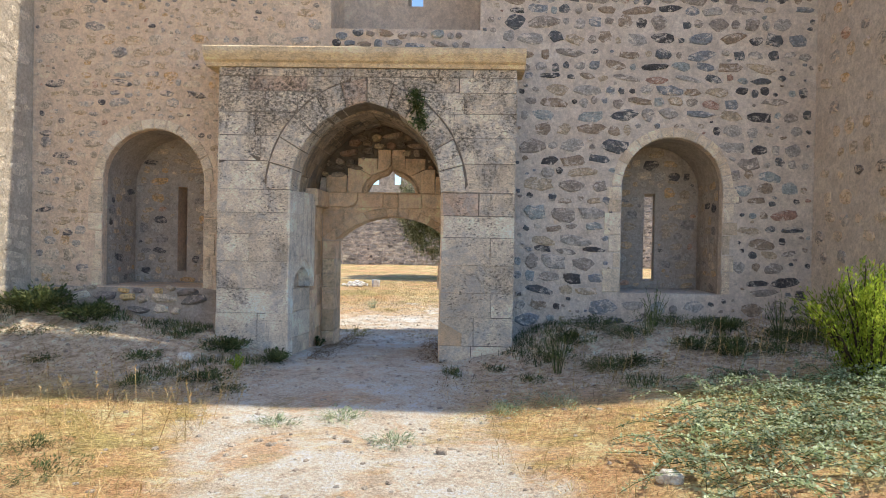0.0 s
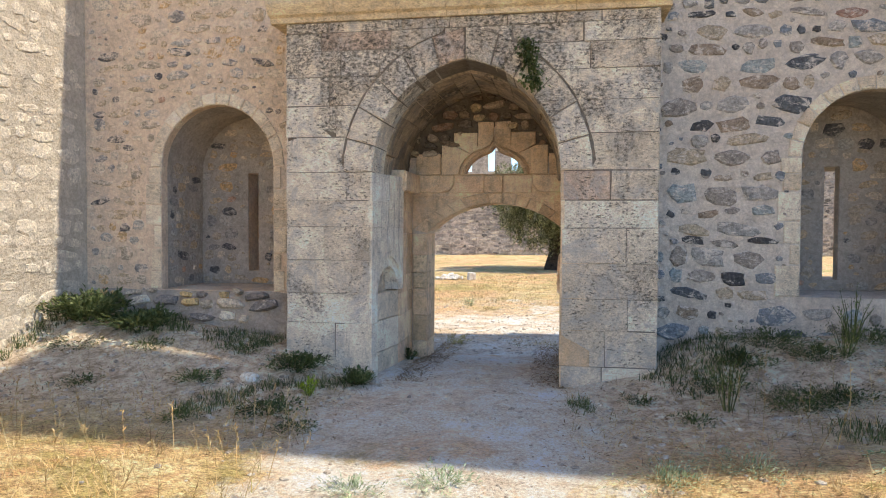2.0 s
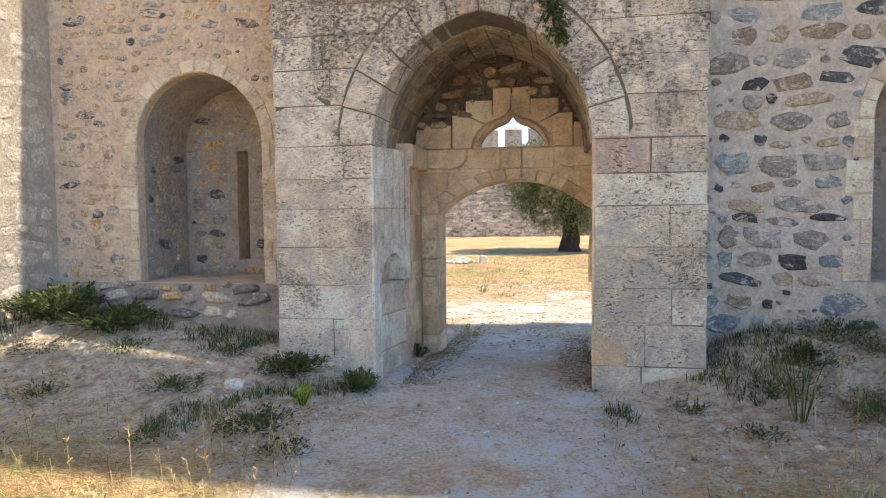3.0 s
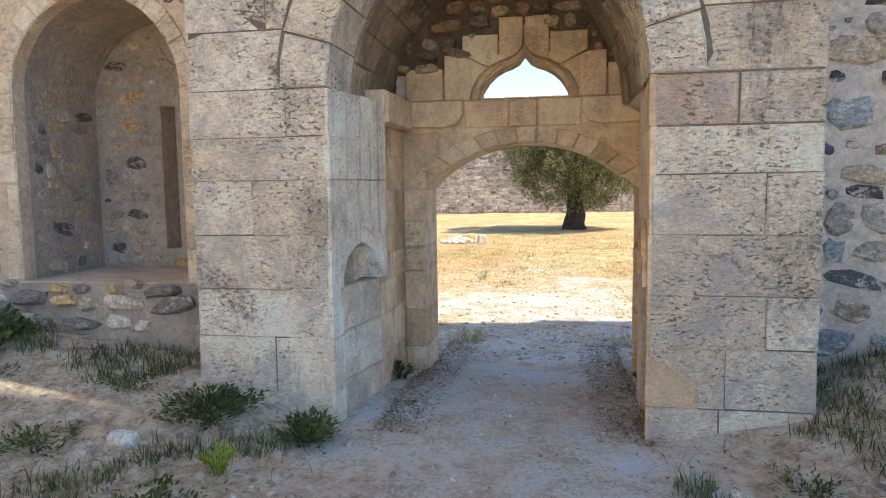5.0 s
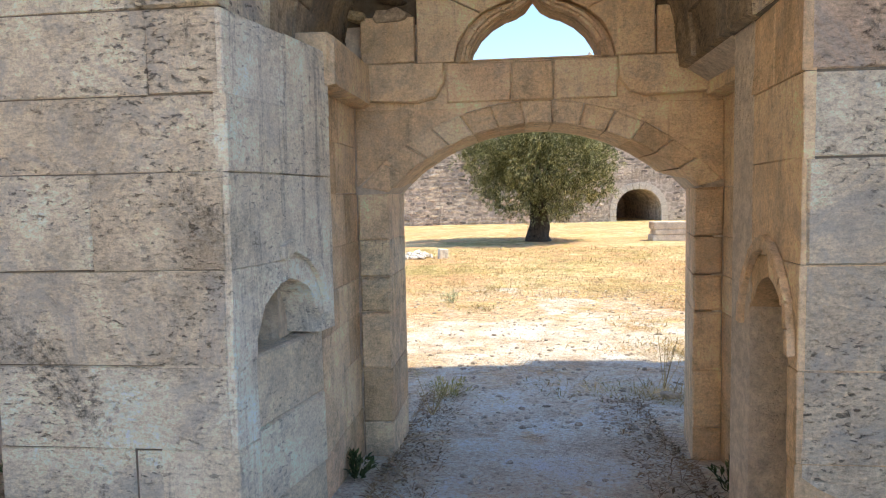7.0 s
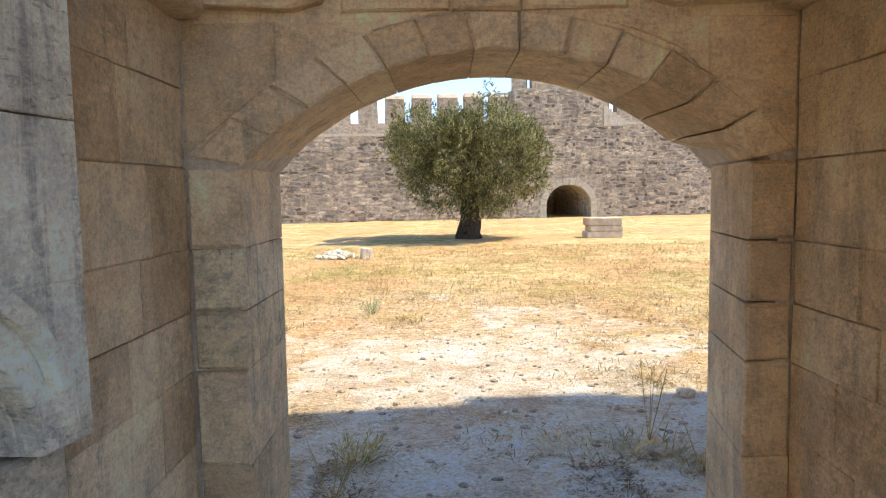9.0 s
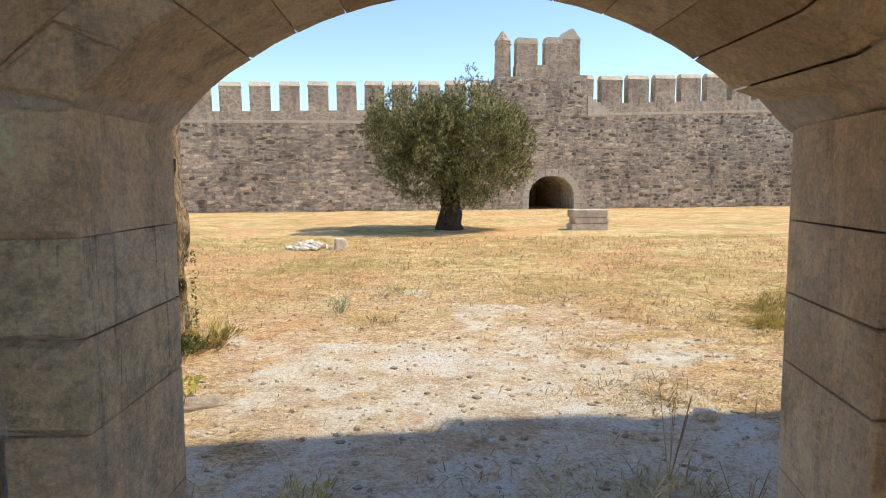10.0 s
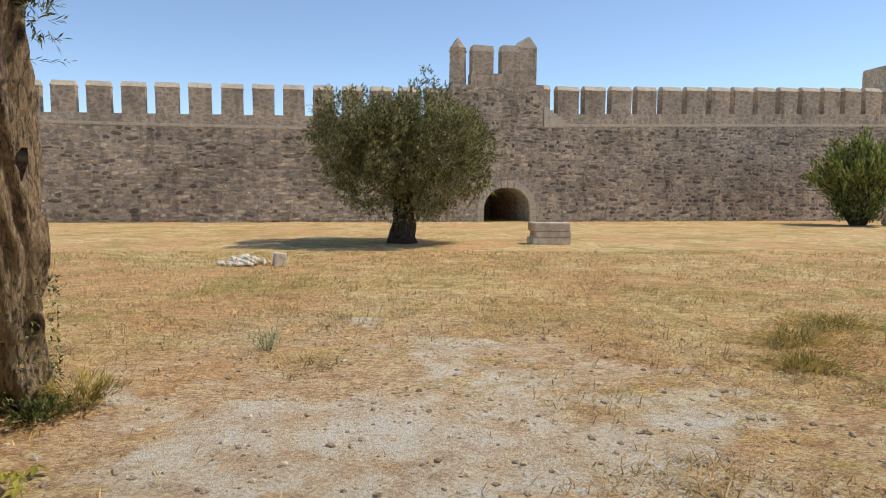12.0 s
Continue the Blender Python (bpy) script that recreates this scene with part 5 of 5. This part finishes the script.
tube("limb", [((-3.6, TY, 2.5), 0.11), ((-4.0, TY + 0.1, 2.95), 0.09), ((-4.6, TY + 0.2, 3.4), 0.06)], M_BARKD, old, 8, 0.15, 8)
foliage = Mass()
for x, y, z, r, n in ((-4.4, 0.1, 3.25, 0.55, 1200), (-4.9, 0.2, 3.6, 0.7, 1500), (-3.9, 0.0, 3.5, 0.6, 1300), (-4.0, -0.15, 2.95, 0.34, 900), (-3.75, -0.25, 2.9, 0.26, 600), (-4.25, -0.2, 2.85, 0.3, 600), (-3.28, -0.15, 2.82, 0.2, 260), (-3.2, -0.15, 2.55, 0.14, 110), (-3.35, -0.1, 3.1, 0.3, 420), (-3.2, 0.2, 3.6, 0.5, 800), (-3.4, 0.1, 4.4, 0.9, 2200), (-4.2, 0.2, 4.4, 0.9, 2200)):
    clump_leaves(foliage, rng, (x, TY + y, z), (r, r, r * 0.7), n, 0.07, 0.014)
for k in range(6):
    p = Vector((-3.42 + 0.03 * k, TY - 0.1, (2.95, 2.8, 2.62, 2.45, 2.3, 3.05)[k]))
    axis = Vector((1, -0.2, rng.uniform(-0.15, 0.3))).normalized()
    for j in range(14):
        foliage.leaf(p + axis * 0.026 * j, (axis + ball(rng) * 0.8).normalized(), 0.065, 0.013)
foliage.done("crown", M_OLIVE, old)
ivy = Mass()
for k in range(420):
    a, z = rng.uniform(-2.4, 0.6), rng.random() ** 1.7 * 0.95 - 0.1
    p = Vector((-3.57 + 0.36 * math.cos(a), TY + 0.36 * math.sin(a) - 0.02, z))
    ivy.leaf(p, (ball(rng) + Vector((0, -0.4, 0.2))).normalized(), 0.045, 0.025)
ivy.done("sucker_growth", M_WEED, old)


def shrub(name, label, x, y, rx, rz, count, length, width, mat, stems=14, lean=0.6, z0=None):
    """A many-stemmed bush: stems fan out from the ground, leaves along them."""
    root = thing(name, label, "shrub")
    z = ground_z(x, y) if z0 is None else z0
    wood, green = Mass(), Mass()
    for k in range(stems):
        a = 2 * math.pi * k / stems + rng.uniform(-0.3, 0.3)
        out = rng.random() ** 0.6
        tip = Vector((x + math.cos(a) * rx * out, y + math.sin(a) * rx * out, z + rz * (1 - lean * out ** 2) * rng.uniform(0.75, 1.08)))
        foot = Vector((x + math.cos(a) * rx * 0.12, y + math.sin(a) * rx * 0.12, z - 0.03))
        mid = foot.lerp(tip, 0.5) + Vector((0, 0, rz * 0.12))
        wood.stem(foot, mid, 0.012 * rz, 0.009 * rz)
        wood.stem(mid, tip, 0.009 * rz, 0.003 * rz)
        for j in range(count // stems):
            f = rng.uniform(0.12, 1.0)
            p = (foot.lerp(mid, f * 2) if f < 0.5 else mid.lerp(tip, f * 2 - 1)) + ball(rng) * rx * 0.2 * (1.1 - f * 0.6)
            green.leaf(p, (tip - foot).normalized() * 0.9 + ball(rng) * 0.8, length * rng.uniform(0.7, 1.3), width)
    wood.done("woody_growth", M_BARKD if rz > 1 else M_WEED, root)
    green.done("foliage", mat, root)
    return root


shrub("bush", "bright green willowy bush growing from the bank", 4.3, 7.15, 0.72, 1.15, 6500, 0.05, 0.02, M_BRIGHT, 44, 0.4)
shrub("bush", "large olive-green bush at the foot of the curtain wall", 26.6, 47.2, 3.0, 5.0, 9000, 0.3, 0.11, M_BUSH, 70, 0.35)
shrub("low_shrub", "thin grey shrub in the dry grass", -2.0, 17.9, 0.24, 0.22, 200, 0.04, 0.012, M_GREY, 16, 0.4)
shrub("weed_clump", "dark green weeds in the corner of two walls", -5.4, 9.4, 0.55, 0.3, 1500, 0.07, 0.04, M_WEED, 40, 0.5)
shrub("weed_clump", "dark green weeds in the corner of two walls", -4.75, 9.4, 0.5, 0.18, 1000, 0.07, 0.035, M_WEED, 34, 0.5)
shrub("weed_clump", "green weeds against the portal foot", -2.75, 9.15, 0.4, 0.12, 900, 0.05, 0.025, M_WEED, 34, 0.5)
shrub("weed_clump", "green weeds against the portal foot", -2.12, 9.2, 0.24, 0.15, 700, 0.05, 0.022, M_WEED, 30, 0.5)
shrub("weed_clump", "low green weeds on bare earth", -2.6, 8.1, 0.4, 0.06, 700, 0.045, 0.02, M_WEED, 30, 0.5)
shrub("weed_clump", "low green weeds on bare earth", -3.6, 8.6, 0.35, 0.05, 420, 0.045, 0.02, M_WEED, 26, 0.5)
shrub("small_bush", "small yellow-green bush on bare earth", -2.42, 8.62, 0.1, 0.22, 340, 0.035, 0.012, M_BRIGHT, 16, 0.5)
shrub("weed_clump", "green weeds by the passage wall", -1.88, 10.75, 0.12, 0.12, 160, 0.05, 0.02, M_WEED, 10, 0.5)
shrub("weed_clump", "green weeds by the passage wall", 0.16, 10.6, 0.14, 0.14, 200, 0.05, 0.02, M_WEED, 10, 0.5)
shrub("weed_clump", "green tuft beside the old olive trunk", -3.02, 16.2, 0.3, 0.22, 700, 0.07, 0.012, M_DRYG, 26, 0.5)
shrub("weed_clump", "green tuft beside the old olive trunk", -3.2, 15.9, 0.26, 0.16, 420, 0.05, 0.02, M_WEED, 18, 0.5)
shrub("weed_clump", "dry bush in the gate shadow", -1.55, 12.75, 0.22, 0.16, 300, 0.05, 0.01, M_DRYG, 14, 0.5)
for k in range(20):
    x, y = 1.3 + 3.8 * (k + rng.random()) / 20, rng.uniform(8.5, 9.75)
    tall = rng.random() < 0.35
    shrub("weed_clump", "tall wispy green weeds by the shaded wall" if tall else "low dark green weeds by the shaded wall", x, y, rng.uniform(0.14, 0.26) if tall else rng.uniform(0.3, 0.6), rng.uniform(0.35, 0.62) if tall else rng.uniform(0.07, 0.16), 190 if tall else 1100, 0.035, 0.009 if tall else 0.014, M_BUSH if tall else M_WEED, 10 if tall else 46, 0.25 if tall else 0.4)
for x, y, r in ((-4.4, 9.05, 0.35), (-5.2, 8.9, 0.45), (-3.4, 9.25, 0.3), (-4.6, 8.2, 0.3), (-3.3, 7.75, 0.28), (-2.2, 7.7, 0.3), (0.75, 8.85, 0.22), (1.15, 8.3, 0.25)):
    shrub("weed_clump", "low dark green weeds on bare stony earth", x, y, r, rng.uniform(0.03, 0.055), int(1300 * r), 0.035, 0.014, M_WEED, 30, 0.3)
for x, y, r in ((-1.35, 6.55, 0.28), (-0.8, 6.75, 0.34), (-0.25, 6.05, 0.26), (0.75, 7.0, 0.5), (1.3, 7.2, 0.5), (-2.6, 5.1, 0.35), (-3.3, 4.7, 0.4), (-3.0, 5.6, 0.3)):
    shrub("grass_mat", "low grey-green mat of creeping grass", x, y, r, 0.045, int(1500 * r), 0.04, 0.01, M_GREY if y > 6 else M_WEED, 24, 0.3)
for x, y, r in ((3.4, 17.8, 0.9), (4.4, 18.6, 0.8), (2.9, 16.9, 0.5)):
    shrub("grass_tuft", "half-dry yellow-green grass patch", x, y, r, 0.07, int(2600 * r), 0.07, 0.012, M_DRYG, 60, 0.3)

# trailing caper with grey-green round leaves
caper = thing("trailing_plant", "sprawling grey-green caper bush over dry ground", "plant")
wood, green = Mass(), Mass()
for k in range(620):
    fx, fy = rng.uniform(1.3, 5.2), rng.uniform(4.3, 7.4)
    if fy < 4.6 + 0.22 * (fx - 2) or fx < 1.3 + 0.45 * abs(fy - 5.1) + rng.uniform(0, 0.7) or rng.random() < 0.2:
        continue
    a, run = rng.uniform(0, 6.28), rng.uniform(0.35, 0.9)
    last = Vector((fx, fy, ground_z(fx, fy) + 0.03))
    peak = rng.uniform(0.04, 0.2)
    for j in range(1, 9):
        f = j / 8
        x, y = fx + math.cos(a) * run * f, fy + math.sin(a) * run * f
        p = Vector((x, y, ground_z(x, y) + 0.03 + peak * math.sin(f * 2.6)))
        wood.stem(last, p, 0.003, 0.0025)
        for q in range(9):
            green.leaf(last.lerp(p, q / 9) + ball(rng) * 0.02, Vector((rng.uniform(-1, 1), rng.uniform(-1, 1), rng.uniform(-0.05, 0.7))), rng.uniform(0.024, 0.042), rng.uniform(0.018, 0.03), 0.1)
        last = p
wood.done("woody_growth", M_WEED, caper)
green.done("foliage", M_GREY, caper)

# yellowing vine near the old olive
vine = thing("vine", "sprawling yellowing vine with broad drooping leaves", "plant")
wood, green, dry = Mass(), Mass(), Mass()
for k in range(140):
    fx, fy = -3.05 + min(rng.gauss(0, 0.22), 0.35), 14.35 + max(min(rng.gauss(0, 0.4), 0.7), -0.7)
    z = ground_z(fx, fy)
    top = Vector((fx + rng.uniform(-0.08, 0.08), fy, z + rng.uniform(0.04, 0.18)))
    wood.stem(Vector((fx, fy, z - 0.02)), top, 0.005, 0.003)
    for j in range(5):
        a = 2 * math.pi * j / 5 + rng.uniform(-0.3, 0.3)
        green.leaf(top, Vector((math.cos(a), math.sin(a), -0.55)), rng.uniform(0.05, 0.09), 0.045, 0.15)
wood.done("woody_growth", M_DRYG, vine)
green.done("foliage", M_YEL, vine)

# ivy hanging from the portal arch
hang = thing("ivy", "small dark ivy growing from the arch joints", "plant")
green = Mass()
for k in range(420):
    f = rng.random()
    p = Vector((-0.36 + 0.1 * f + rng.gauss(0, 0.05), PF - 0.03 - rng.random() * 0.06, 3.68 - 0.5 * f + rng.gauss(0, 0.03)))
    green.leaf(p, (ball(rng) + Vector((0, -0.3, -0.6))).normalized(), 0.05, 0.035)
green.done("foliage", M_WEED, hang)


# ---- dry grass, straw and pebbles ----
def on_path(x, y):
    cx = -0.95 + max(7.5 - y, 0) * 0.22
    w = 1.25 + 0.5 * noise.noise((x * 0.9, y * 0.9, 7))
    if y > 11:
        return ((x + 0.5) / 3.4) ** 2 + ((y - 13.5) / 5.6) ** 2 < 0.75 + 0.5 * noise.noise((x, y, 2))
    return abs(x - cx) < w


rng = random.Random(41)
grass, green = Mass(), Mass()
n = 0
while n < 30000:
    x, y = rng.uniform(-6, 6.5), rng.uniform(1.2, 8.2)
    if on_path(x, y) or (y > 7.3 and rng.random() < 0.75):
        continue
    n += 1
    if noise.noise((x * 1.3, y * 1.3, 4)) < -0.15 and rng.random() < 0.7:
        continue
    d = Vector((rng.uniform(-1, 1), rng.uniform(-1, 1), rng.uniform(0.15, 0.9))).normalized()
    (green if rng.random() < 0.05 else grass).blade(Vector((x, y, ground_z(x, y) - 0.005)), d, rng.uniform(0.05, 0.17), 0.005)
low = Mass()
n = 0
while n < 9000:
    x, y = rng.uniform(-5.9, 5.15), rng.uniform(7.6, 10.0)
    if -3.05 < x < 1.05 and y > 9.42 or -2.0 < x < 0.1:
        continue
    n += 1
    q = noise.noise((x * 1.1, y * 1.1, 14)) + 0.25 * (y - 8.9)
    p = Vector((x, y, ground_z(x, y) - 0.004))
    if q > 0.22 and x > 0 or q > 0.28:
        for j in range(4):
            low.blade(p + Vector((rng.uniform(-0.04, 0.04), rng.uniform(-0.04, 0.04), 0)), Vector((rng.uniform(-0.7, 0.7), rng.uniform(-0.7, 0.7), 1)).normalized(), rng.uniform(0.03, 0.13), rng.uniform(0.004, 0.009))
    elif rng.random() < 0.7:
        grass.blade(p, Vector((rng.uniform(-1, 1), rng.uniform(-1, 1), rng.uniform(0.05, 0.5))).normalized(), rng.uniform(0.04, 0.14), 0.005)
litter = Mass()
n = 0
while n < 9000:
    if n % 3:
        x, y = rng.uniform(-5.9, 5.1), rng.uniform(7.2, 10.0)
        if -3.05 < x < 1.05 and y > 9.42 or abs(x + 0.95) < 0.75 + 0.3 * rng.random():
            n += 1
            continue
    else:
        side = rng.choice((-1, 1))
        y = rng.uniform(9.4, 12.8)
        x = -0.85 + side * (0.9 - 0.35 * rng.random() ** 2)
    n += 1
    p = Vector((x, y, ground_z(x, y) + 0.004))
    if rng.random() < 0.6:
        litter.leaf(p, Vector((rng.uniform(-1, 1), rng.uniform(-1, 1), rng.uniform(-0.05, 0.3))), rng.uniform(0.02, 0.06), rng.uniform(0.008, 0.02))
    else:
        litter.blade(p, Vector((rng.uniform(-1, 1), rng.uniform(-1, 1), rng.uniform(0.02, 0.25))).normalized(), rng.uniform(0.05, 0.18), 0.004)
tagged(litter.done("leaf_litter", M_LITTER), "brown leaf litter and dead straw", "litter", kind="stuff")
tagged(low.done("ground_weeds", M_WEED), "low green weeds along the wall foot", "weeds", kind="stuff")
n = 0
while n < 150000:
    y = 12.3 + 17 * rng.random() ** 1.3
    x = -1 + rng.uniform(-1, 1) * (3.5 + 0.75 * (y - 11))
    if on_path(x, y):
        if noise.noise((x * 0.8, y * 0.8, 33)) < 0.2 + 0.25 * rng.random() and rng.random() < 0.98:
            continue
    n += 1
    if noise.noise((x * 0.8, y * 0.8, 9)) < -0.2 and rng.random() < 0.6:
        continue
    d = Vector((rng.uniform(-1, 1), rng.uniform(-1, 1), rng.uniform(0.08, 0.55))).normalized()
    (green if noise.noise((x * 0.5, y * 0.5, 21)) > 0.22 and rng.random() < 0.5 else grass).blade(Vector((x, y, ground_z(x, y) - 0.005)), d, rng.uniform(0.03, 0.1) * (1 + 0.02 * y) * (1.5 if noise.noise((x * 1.7, y * 1.7, 12)) > 0.2 else 0.8), 0.004 + 0.0003 * y)
tagged(grass.done("dry_grass", M_STRAW), "short golden dry grass blades", "grass", kind="stuff")
tagged(green.done("green_grass", M_DRYG), "half-dry green grass blades", "grass", kind="stuff")

stalks = Mass()
for k in range(150):
    x = rng.uniform(-5.6, -1.9) if k < 95 else rng.uniform(1.5, 5.0)
    y = rng.uniform(5.6, 7.6) if k < 95 else rng.uniform(7.2, 9.0)
    p = Vector((x, y, ground_z(x, y) - 0.01))
    h = rng.uniform(0.15, 0.42) if k < 95 else rng.uniform(0.2, 0.6)
    q = p + Vector((rng.uniform(-0.12, 0.12), rng.uniform(-0.1, 0.1), h))
    stalks.stem(p, q, 0.003, 0.002)
    for j in range(8):
        r = p.lerp(q, rng.uniform(0.5, 1.0))
        stalks.leaf(r, (ball(rng) + Vector((0, 0, 0.5))).normalized(), 0.045, 0.012)
tagged(stalks.done("dry_stalks", M_STRAW), "tall dry weed stalks with seed heads", "grass", kind="stuff")
for x, y, h in ((0.35, 13.15, 0.55), (-1.62, 12.2, 0.4), (0.5, 12.6, 0.35)):
    w = thing("dry_weed", "thin bare weed stalk beside the arch", "plant")
    m = Mass()
    p = Vector((x, y, ground_z(x, y) - 0.02))
    for k in range(7):
        q = p + Vector((rng.uniform(-0.14, 0.14), rng.uniform(-0.1, 0.1), h * rng.uniform(0.5, 1)))
        m.stem(p, q, 0.004, 0.002)
        for j in range(5):
            m.leaf(p.lerp(q, rng.uniform(0.4, 1)), ball(rng) + Vector((0, 0, 0.4)), 0.04, 0.008)
    m.done("stalk", M_STRAW, w)

peb = Mass()
for k in range(19000):
    if k < 5000:
        y = rng.uniform(2.0, 11.2)
        x = -0.95 + max(7.5 - y, 0) * 0.22 + rng.gauss(0, 1.3)
        if y > 9.4 and not -1.85 < x < 0.0:
            continue
    else:
        y = 11.9 + 7.5 * rng.random() ** 1.3
        x = 0.3 + rng.gauss(0, 2.8)
    s = 0.006 + 0.05 * rng.random() ** 12
    peb.lump(Vector((x, y, ground_z(x, y) + s * 0.12)), s * 1.4, rng)
for k in range(4200):
    x, y = rng.choice((rng.uniform(-5.8, -2.0), rng.uniform(0.3, 5.0))), rng.uniform(7.4, 9.9)
    if -3.05 < x < 1.05 and y > 9.45:
        continue
    s = 0.006 + 0.05 * rng.random() ** 6
    peb.lump(Vector((x, y, ground_z(x, y) + s * 0.12)), s * 1.4, rng)
for k in range(500):
    side = rng.choice((-1, 1))
    y = rng.uniform(9.5, 12.6)
    x = -0.9 + side * rng.uniform(0.55, 0.85)
    s = 0.008 + 0.03 * rng.random() ** 4
    peb.lump(Vector((x, y, ground_z(x, y) + s * 0.12)), s * 1.4, rng)
tagged(peb.done("pebbles", M_PEB), "scattered pale pebbles and grit", "pebbles", kind="stuff")

# ---- loose stones ----
def boulder(name, x, y, sx, sy, sz, mat, label, category="stone", group="", turn=0.0, z=None):
    bm = bmesh.new()
    bmesh.ops.create_icosphere(bm, subdivisions=2, radius=1.0)
    for v in bm.verts:
        k = 1 + 0.35 * noise.noise(v.co * 1.3 + Vector((x, y, 0)))
        v.co = Vector((math.copysign(abs(v.co.x) ** 0.7, v.co.x) * sx * k, math.copysign(abs(v.co.y) ** 0.7, v.co.y) * sy * k, math.copysign(abs(v.co.z) ** 0.7, v.co.z) * sz * k))
    ob = obj(name, bm, mat)
    ob.matrix_world = pose(x, y, (ground_z(x, y) if z is None else z) + sz * 0.55, 0, 0, turn)
    return tagged(ob, label, category, group)


pile = thing("rubble_pile", "low heap of broken white stones on dry grass", "stones")
for k in range(46):
    a, r = rng.uniform(0, 6.28), rng.random() ** 0.7
    x, y = -3.7 + math.cos(a) * r * 0.5, 26.0 + math.sin(a) * r * 0.5
    s = rng.uniform(0.05, 0.13)
    m = Mass()
    m.lump(Vector((0, 0, 0)), s * 1.9, rng)
    ob = m.done("stone", M_WHITE, pile)
    ob.matrix_world = pose(x, y, ground_z(x, y) + 0.05 + (1 - r) * 0.2 * rng.random(), rng.uniform(-25, 25), rng.uniform(-25, 25), 0)
bm = bmesh.new()
box(bm, (-0.13, -0.12, -0.05), (0.13, 0.12, 0.27), 0.02)
ob = part("block", bm, M_WHITE, pile)
ob.matrix_world = pose(-2.98, 25.95, ground_z(-2.98, 25.95), 0, 4, 20)

bx, by = 4.63, 32.45
bz = ground_z(bx, by) - 0.03
for z0, z1, w, sh in ((0, 0.25, 1.25, 0.0), (0.252, 0.45, 1.17, 0.05), (0.452, 0.72, 1.2, 0.0)):
    bm = bmesh.new()
    box(bm, (-w / 2, -0.38, z0), (w / 2, 0.38, z1), 0.045)
    ob = obj("stone_slab", bm, M_SLAB)
    ob.matrix_world = pose(bx + sh, by, bz, 0, 0, 3)
    tagged(ob, "long pale stone slab in a stack of three", "stone", "stacked slabs")

bm = bmesh.new()
box(bm, (-0.19, -0.13, 0), (0.19, 0.13, 0.035), 0.012)
ob = obj("flat_stone", bm, M_MERL)
ob.matrix_world = pose(-2.62, 14.45, ground_z(-2.62, 14.45) - 0.005, 2, 1, 25)
tagged(ob, "flat grey slate lying on the ground", "stone")
boulder("stone", 27.9, 46.2, 0.5, 0.4, 0.35, M_MERL, "grey boulder beside the far bush")
boulder("stone", 0.9, 14.0, 0.08, 0.06, 0.04, M_WHITE, "pale stone at the edge of the shade")
boulder("stone", 0.35, 12.9, 0.09, 0.06, 0.03, M_MERL, "grey flat stone in the gate shadow")
boulder("stone", -0.6, 6.0, 0.035, 0.03, 0.02, M_MERL, "small dark stone on the path")
boulder("stone", 0.18, 5.75, 0.045, 0.035, 0.025, M_MERL, "small dark stone on the path")
boulder("stone", -3.1, 8.75, 0.09, 0.06, 0.05, M_WHITE, "pale stone on the bare bank")
boulder("stone", -2.9, 4.75, 0.11, 0.07, 0.04, M_WHITE, "pale stone in dry grass")
boulder("stone", 1.75, 5.05, 0.09, 0.06, 0.05, M_WHITE, "pale stone in dry grass")
